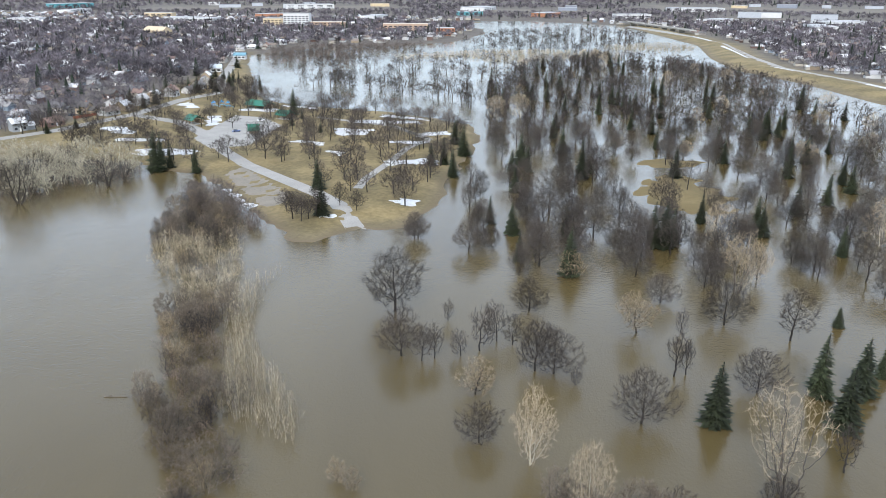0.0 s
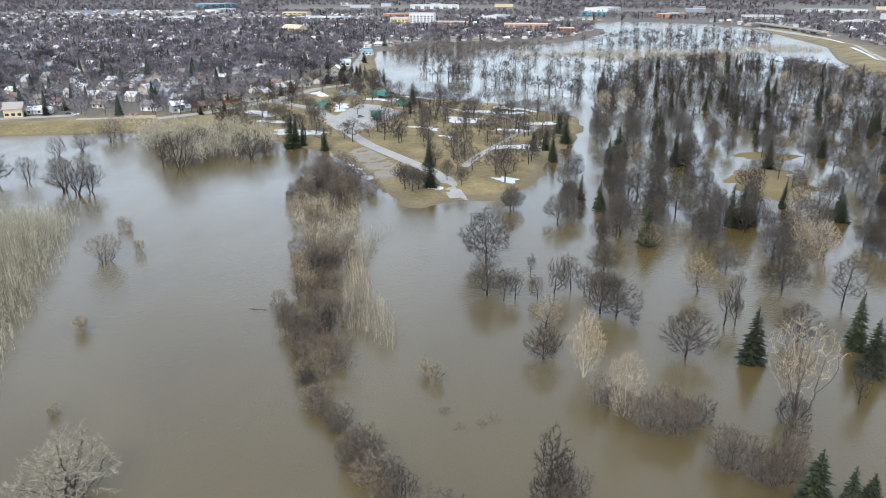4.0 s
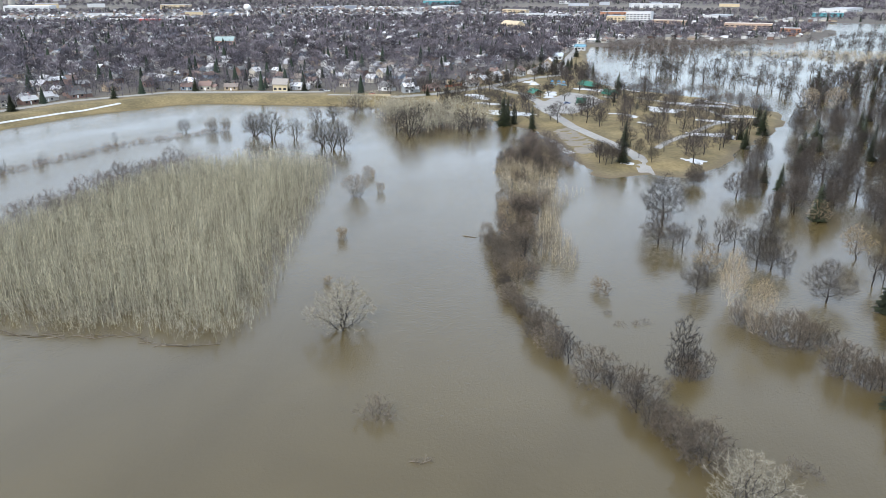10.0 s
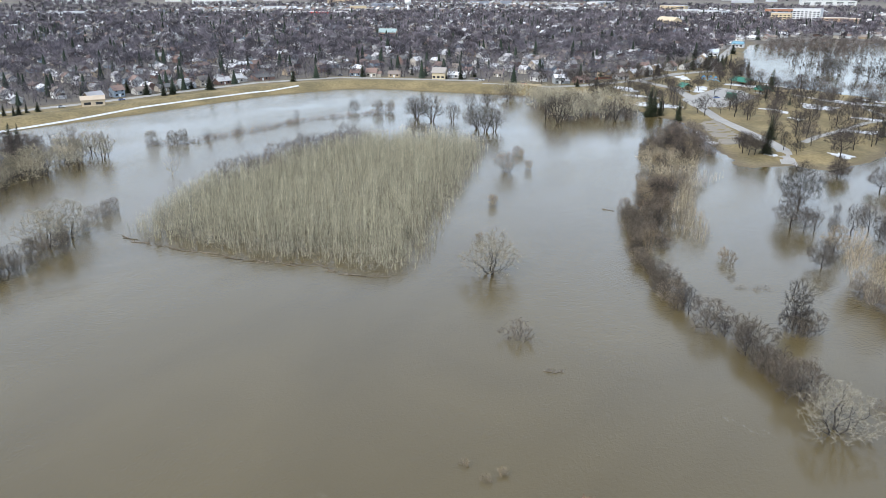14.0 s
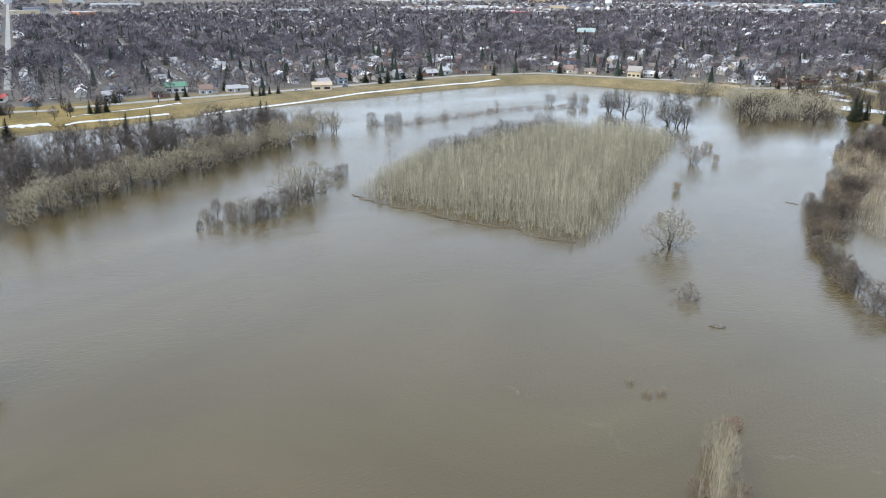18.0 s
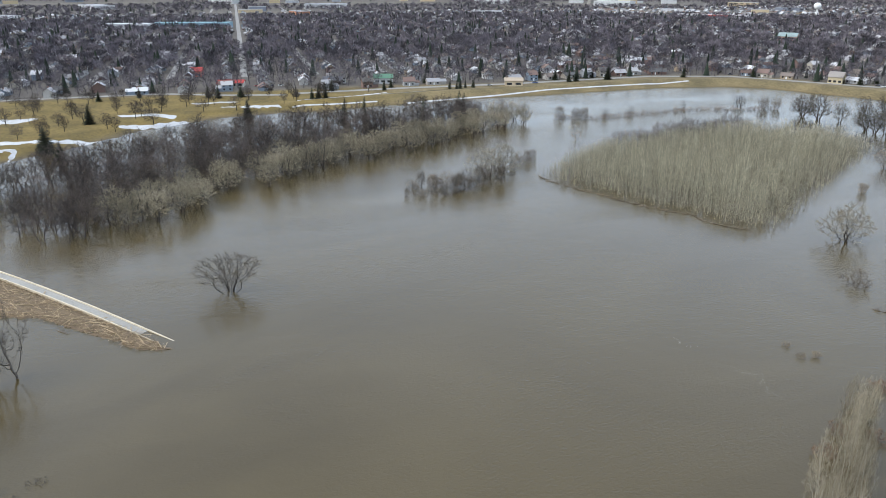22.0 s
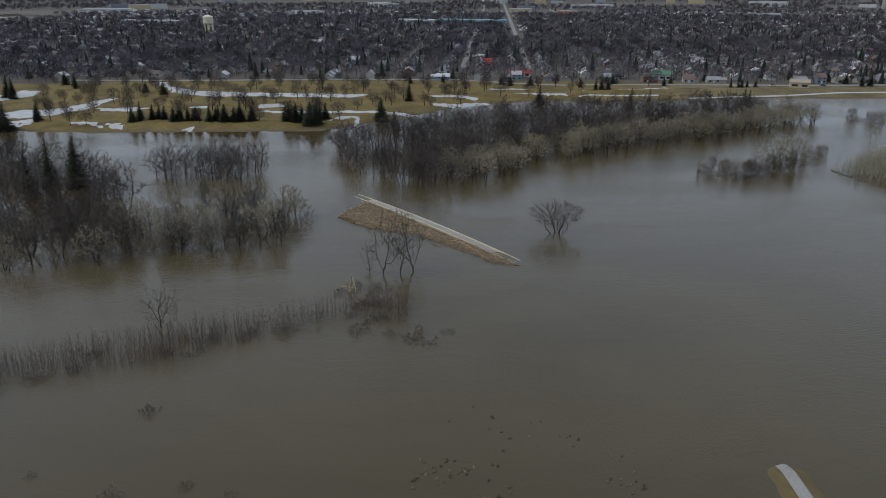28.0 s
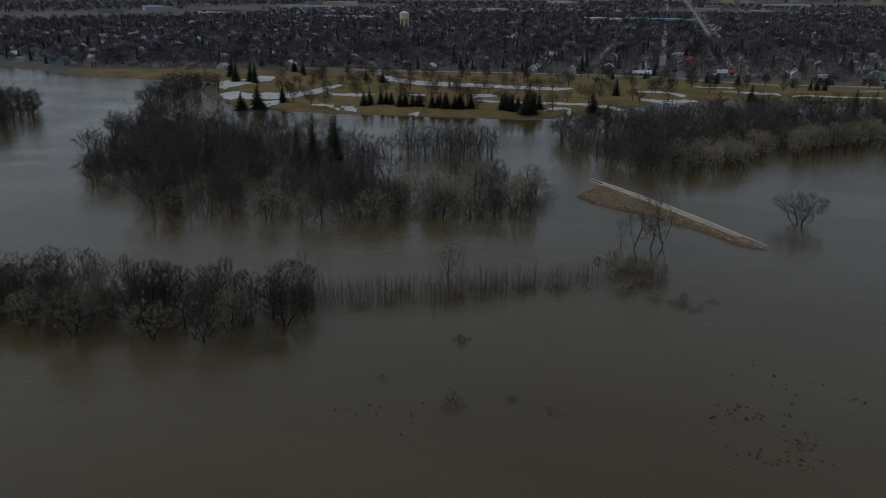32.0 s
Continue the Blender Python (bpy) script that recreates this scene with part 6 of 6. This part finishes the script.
shelter(-124, 503, 17, 9, -30, "large picnic shelter with a bright green roof")
shelter(-99, 464, 8, 7, -30, "small picnic shelter with a green roof")
shelter(-150, 446, 8, 7, -40, "small picnic shelter with a green roof")
shelter(-107, 416, 4.5, 4.5, 10, "small picnic shelter with a green roof")
ob = thing("playground", pose(-151, 507, height_at(-151, 507)), "blue play frame with slides and roofs on sand", "playground")
for i, (x, y) in enumerate(((-5, 0), (0, 2), (5, -1))):
    s = Soup()
    for ax in (-1.1, 1.1):
        for ay in (-1.1, 1.1):
            s.tube((x + ax, y + ay, -0.3), (x + ax, y + ay, 3.2), 0.09, 0.09, 6)
    part("frame", s, paint((0.05, 0.16, 0.40), 0.5), ob)
    s = Soup()
    s.box((x - 1.2, y - 1.2, 1.4), (x + 1.2, y + 1.2, 1.55))
    part("deck", s, paint((0.10, 0.30, 0.42), 0.5), ob)
    s = Soup()
    s.tube((x, y, 3.1), (x, y, 4.4), 1.9, 0.1, 4)
    part("canopy", s, paint((0.06, 0.26, 0.50), 0.5), ob)
    s = Soup()
    s.box((x + 1.2, y - 0.35, 0), (x + 4.2, y + 0.35, 0.12), pose(x + 1.2, y, 1.5, 0, 27, 0) @ pose(-x - 1.2, -y, 0))
    part("slide", s, paint((0.08, 0.38, 0.55), 0.4), ob)


# ---- the footbridge and the raft of driftwood ----
NEAR_END, FAR_END = Vector((-97, -158.5, 0)), Vector((-165.5, -199.5, 0))
along = (NEAR_END - FAR_END).normalized()
across = Vector((-along.y, along.x, 0))
span = (NEAR_END - FAR_END).length


def on_bridge(f, off, z):
    """A place on the bridge: f from the far to the near end, off to its side; the deck is gently arched."""
    p = FAR_END + along * span * f + across * off
    arch = 0.7 * (1 - (2 * f - 1) ** 2)
    return Vector((p.x, p.y, arch + z))


def strip_on_bridge(name, o0, o1, z0, z1, mat, parent, f0=-0.12, f1=1.12, n=28):
    s = Soup()
    for i in range(n + 1):
        f = f0 + (f1 - f0) * i / n
        s.v += [on_bridge(f, o0, z0), on_bridge(f, o1, z0), on_bridge(f, o1, z1), on_bridge(f, o0, z1)]
        if i:
            b = 4 * i
            s.f += [(b - 4 + k, b - 4 + (k + 1) % 4, b + (k + 1) % 4, b + k) for k in range(4)]
    s.f += [(0, 1, 2, 3), (4 * n + 3, 4 * n + 2, 4 * n + 1, 4 * n)]
    return part(name, s, mat, parent)


bridge = thing("footbridge", Matrix(), "low pale concrete footbridge half drowned with driftwood against it", "bridge")
strip_on_bridge("deck", -1.55, 1.55, -0.55, -0.08, CONCRETE, bridge)
strip_on_bridge("parapet", 1.3, 1.62, -0.5, 0.3, paint((0.60, 0.52, 0.38)), bridge)
strip_on_bridge("parapet", -1.62, -1.3, -0.5, 0.22, paint((0.60, 0.52, 0.38)), bridge)
for f in (0.08, 0.3, 0.5, 0.7, 0.92):
    p = on_bridge(f, 0, 0)
    s = Soup()
    s.box((-0.5, -1.4, -3), (0.5, 1.4, p.z - 0.53), pose(p.x, p.y, 0, 0, 0, math.degrees(math.atan2(along.y, along.x))))
    part("pier", s, CONCRETE, bridge)

RAFT = [(-161, -199), (-150, -206), (-143, -210), (-136, -205), (-128, -198), (-120, -184), (-110, -176), (-101, -169), (-90, -162), (-87, -155), (-97, -160), (-115, -171), (-140, -186), (-156, -196)]
raft = thing("driftwood_raft", Matrix(), "raft of matted driftwood and logs piled against the footbridge", "driftwood")
xs, ys = np.arange(-176, -84, 1.0), np.arange(-216, -150, 1.0)
X, Y = np.meshgrid(xs, ys)
d = np.where(inside(X, Y, RAFT), 1, -1) * to_line(X, Y, RAFT, True) + 0.8 * wobble(X * 5, Y * 5)
Z = np.clip(d * 0.2 - 0.1, -0.5, 0.35) + 0.3 * np.random.RandomState(4).rand(*X.shape)
k = np.arange(X.size).reshape(X.shape)
quads = np.stack([k[:-1, :-1], k[:-1, 1:], k[1:, 1:], k[1:, :-1]], -1).reshape(-1, 4)
quads = quads[(d > -1.2).ravel()[quads].all(1)]
used, back = np.unique(quads, return_inverse=True)
me = bpy.data.meshes.new("mat_of_debris")
me.from_pydata(np.stack([X, Y, Z], -1).reshape(-1, 3)[used], [], back.reshape(-1, 4))
me.materials.append(MUCK)
part("matted_debris", me, MUCK, raft)
r = random.Random(12)


def log(s, x, y, z, length, rad, az, pitch=0.0, n=5):
    dv = Vector((math.cos(az) * math.cos(pitch), math.sin(az) * math.cos(pitch), math.sin(pitch))) * length / 2
    p = Vector((x, y, z))
    k = len(s.v)
    s.tube(p - dv, p + dv, rad, rad * r.uniform(0.45, 0.8), n)
    s.f += [tuple(range(k, k + n))[::-1], tuple(range(k + n, k + 2 * n))]


lx, ly, lr = scatter(RAFT, 0.9, 13)
sticks = Soup()
base_az = math.atan2(along.y, along.x)
for i, (x, y) in enumerate(zip(lx, ly)):
    az = base_az + r.gauss(0, 0.7)
    if i % 13 == 0:
        s = Soup()
        log(s, x, y, 0.5 + r.uniform(-0.1, 0.25), r.uniform(2.5, 7), r.uniform(0.08, 0.15), az, r.gauss(0, 0.06))
        part("log", s, DRIFT, raft)
    else:
        for _ in range(3):
            log(sticks, x + r.uniform(-.6, .6), y + r.uniform(-.6, .6), 0.42 + r.uniform(-0.12, 0.25), r.uniform(0.8, 3.0), r.uniform(0.022, 0.055), az + r.gauss(0, 0.7), r.gauss(0, 0.15), 3)
tagged(part("stick_litter", sticks, DRIFT, raft, "bleached sticks and branches"), kind="stuff")

# fallen trunks and drift caught along the thicket and in open water
drift = [(-63, -201, 8, 1.3), (-66, -203, 7, 0.6), (-69, -201, 9, -0.3), (-61, -205, 6, 0.2), (-29, 18, 2, 0.3), (-27, 19, 1.8, 1.0), (-108, -178, 4, 0.6), (-70, 139, 5, 0.0)]
for (ax, ay), (bx, by) in zip(ISLAND[:8], ISLAND[1:8]):
    n = int(math.hypot(bx - ax, by - ay) / 2.2)
    for i in range(n):
        f = (i + r.random()) / n
        drift.append((ax + (bx - ax) * f + r.uniform(-1, 1), ay + (by - ay) * f + r.uniform(-1.6, 0.4), r.uniform(2, 6.5), math.atan2(by - ay, bx - ax) + r.gauss(0, 0.35)))
for x, y, length, az in drift:
    ob = thing("drift_log", pose(x, y, 0.02), "wet grey drift log lying in the flood water", "log", "drift logs")
    s = Soup()
    log(s, 0, 0, 0.06, length, r.uniform(0.08, 0.16), az)
    part("stem", s, OLD_LOG, ob)
    s = Soup()
    for _ in range(4):
        q = Vector((math.cos(az), math.sin(az), 0)) * length * r.uniform(-0.3, 0.5)
        s.tube(q, q + Vector((r.uniform(-1, 1), r.uniform(-1, 1), r.uniform(0.2, 0.9))) * 1.3, 0.06, 0.02, 3)
    part("branches", s, OLD_LOG, ob)


# a heap of bleached snags, and clods of stalks floating in loose rafts
ob = thing("broken_snag", pose(-72.5, -205.5, 0), "bleached broken trunk jammed upright in the brush", "snag")
for lx0, ly0, ln, lean, az in ((0, 0, 5.5, 1.25, 0.4), (0.8, 0.5, 4.2, 1.0, 2.0), (-0.6, 0.9, 4.6, 0.75, 3.4), (0.4, -1.0, 3.6, 1.35, 5.2), (-1.5, -0.6, 6.5, 0.12, 0.9)):
    s = Soup()
    log(s, lx0, ly0, 0.3 + ln / 2 * math.sin(lean), ln, 0.17, az, lean, 6)
    part("stem", s, DRIFT, ob)


def clod(seed):
    """A low lumpy mat of stalks, as wide as 1."""
    q, s = random.Random(seed), Soup()
    n = 9
    for ring, (rad, z) in enumerate(((0.5, -0.08), (0.46, 0.12), (0.3, 0.26), (0.12, 0.2))):
        for j in range(n):
            w = 2 * math.pi * j / n
            s.v.append(Vector((math.cos(w) * rad * q.uniform(0.7, 1.25), math.sin(w) * rad * 0.7 * q.uniform(0.7, 1.25), z * q.uniform(0.4, 1.7))))
            if ring:
                k = (ring - 1) * n
                s.f.append((k + j, k + (j + 1) % n, k + n + (j + 1) % n, k + n + j))
    s.f.append(tuple(range(3 * n, 4 * n)))
    return s


CLOD_MESHES = [clod(k).mesh("clod", CLOD) for k in (301, 302, 303, 304)]
q = random.Random(305)
for cx, cy, sx, sy, n in ((11, -190, 3.5, 7, 42), (20.5, -181, 2.6, 3, 34), (26, -187, 4, 8, 34), (18, -158, 4, 3.5, 16), (5, -168, 9, 10, 16), (-3, -182, 3, 7, 6), (17.5, -263, 4, 12, 16)):
    for _ in range(n):
        ob = new("debris_clod", CLOD_MESHES[q.randrange(4)])
        w = q.uniform(0.35, 0.85)
        ob.matrix_basis = pose(cx + q.gauss(0, sx * 0.6), cy + q.gauss(0, sy * 0.6), 0.02, 0, 0, q.uniform(0, 360)) @ Matrix.Diagonal((w * q.uniform(0.8, 1.5), w, w, 1))
        tagged(ob, "brown clod of matted stalks floating on the flood", "debris", "floating clods of debris")


# ---- cars, fences and the far road bridge ----
def car(x, y, angle, colour):
    ob = thing("parked_car", pose(x, y, height_at(x, y) + 0.12, 0, 0, angle), "small parked car beside the houses", "car", "parked cars")
    s = Soup()
    s.box((-2.2, -0.88, 0.3), (2.2, 0.88, 0.85))
    part("body", s, paint(colour, 0.35), ob)
    s = Soup()
    k = 0
    s.v = [Vector(p) for p in ((-1.5, -0.8, 0.85), (1.0, -0.8, 0.85), (1.0, 0.8, 0.85), (-1.5, 0.8, 0.85), (-1.1, -0.65, 1.42), (0.4, -0.65, 1.42), (0.4, 0.65, 1.42), (-1.1, 0.65, 1.42))]
    s.f = [(4, 5, 6, 7), (0, 1, 5, 4), (1, 2, 6, 5), (2, 3, 7, 6), (3, 0, 4, 7)]
    part("cabin", s, GLASS, ob)
    for ax in (-1.35, 1.35):
        for sg in (-1, 1):
            s = Soup()
            log(s, ax, sg * 0.82, 0.32, 0.24, 0.32, math.pi / 2, 0, 10)
            part("wheel", s, paint((0.02, 0.02, 0.02)), ob)


for k, (x, y, az) in enumerate([(-300, 399, 10), (-306, 401, 12), (-262, 402, 40), (-440, 168, 80), (-444, 128, 80), (-448, 300, 60), (-412, 352, 40), (-520, -40, 70), (-517, -30, 70), (-515, -22, 70), (-512, -5, 70),
                                (-235, 470, 80), (-232, 480, 80), (-118, 420, 30), (-112, 455, 30)]):
    car(x, y, az, [(0.6, 0.6, 0.6), (0.05, 0.05, 0.06), (0.3, 0.04, 0.04), (0.08, 0.12, 0.25), (0.7, 0.7, 0.68)][k % 5])


def fence(x, y, angle, n, colour):
    ob = thing("garden_fence", pose(x, y, height_at(x, y), 0, 0, angle), "red-brown board fence round a garden", "fence", "garden fences")
    for i in range(n):
        s = Soup()
        s.box((i * 2.4 - 0.06, -0.06, -0.4), (i * 2.4 + 0.06, 0.06, 1.9))
        part("post", s, paint(colour), ob)
        s = Soup()
        for j in range(8):
            s.box((i * 2.4 + 0.08 + 0.29 * j, -0.03, 0.1), (i * 2.4 + 0.34 + 0.29 * j, 0.02, 1.8))
        part("panel", s, paint(colour), ob)


fence(-228, 458, 62, 7, (0.22, 0.08, 0.045))
fence(-222, 498, 88, 7, (0.22, 0.08, 0.045))
fence(-262, 392, 15, 8, (0.42, 0.34, 0.22))
fence(-222, 540, 88, 6, (0.16, 0.09, 0.06))

span_bridge = thing("road_bridge", Matrix(), "long low concrete road bridge over the far river", "bridge")
p0, p1 = Vector((361, 1494, 0)), Vector((393, 1289, 0))
dirn = (p1 - p0).normalized()
az = math.degrees(math.atan2(dirn.y, dirn.x))
full = (p1 - p0).length
for name, o, w, z0, z1, mat in (("deck", 0, 6, 7.0, 8.2, CONCRETE), ("parapet", 6, 0.3, 8.2, 9.2, CONCRETE), ("parapet", -6, 0.3, 8.2, 9.2, CONCRETE)):
    s = Soup()
    s.box((-40, o - w, z0), (full + 40, o + w, z1), pose(p0.x, p0.y, 0, 0, 0, az))
    part(name, s, mat, span_bridge)
for k in range(7):
    s = Soup()
    s.box((k * full / 6 - 0.8, -5, -2), (k * full / 6 + 0.8, 5, 7.02), pose(p0.x, p0.y, 0, 0, 0, az))
    part("pier", s, CONCRETE, span_bridge)


# ---- threads of foam drifting on the current ----
fr = random.Random(71)
foam = Soup()
for (ax, ay), (bx, by), n in (((-41, -43), (-34, -41), 26), ((-24, -42), (-17, -37), 30), ((-17, -39), (-9, -41), 22), ((8, -24), (12, -18), 16), ((9, -22), (20, -13), 34), ((21, -14), (25, -9), 12), ((8, 22), (18, 22), 22)):
    for _ in range(n):
        f = fr.random()
        x, y = ax + (bx - ax) * f + fr.gauss(0, 0.5), ay + (by - ay) * f + 0.9 * math.sin(f * 7) + fr.gauss(0, 0.35)
        k, w = len(foam.v), fr.uniform(0.03, 0.1)
        for j in range(6):
            g = j * math.pi / 3
            foam.v.append(Vector((x + math.cos(g) * w * fr.uniform(0.8, 2.4), y + math.sin(g) * w * fr.uniform(0.5, 1.1), 0.006)))
        foam.f.append(tuple(range(k, k + 6)))
tagged(new("foam", foam.mesh("foam", FOAM)), "pale threads of foam drifting on the flood", "foam", kind="stuff")
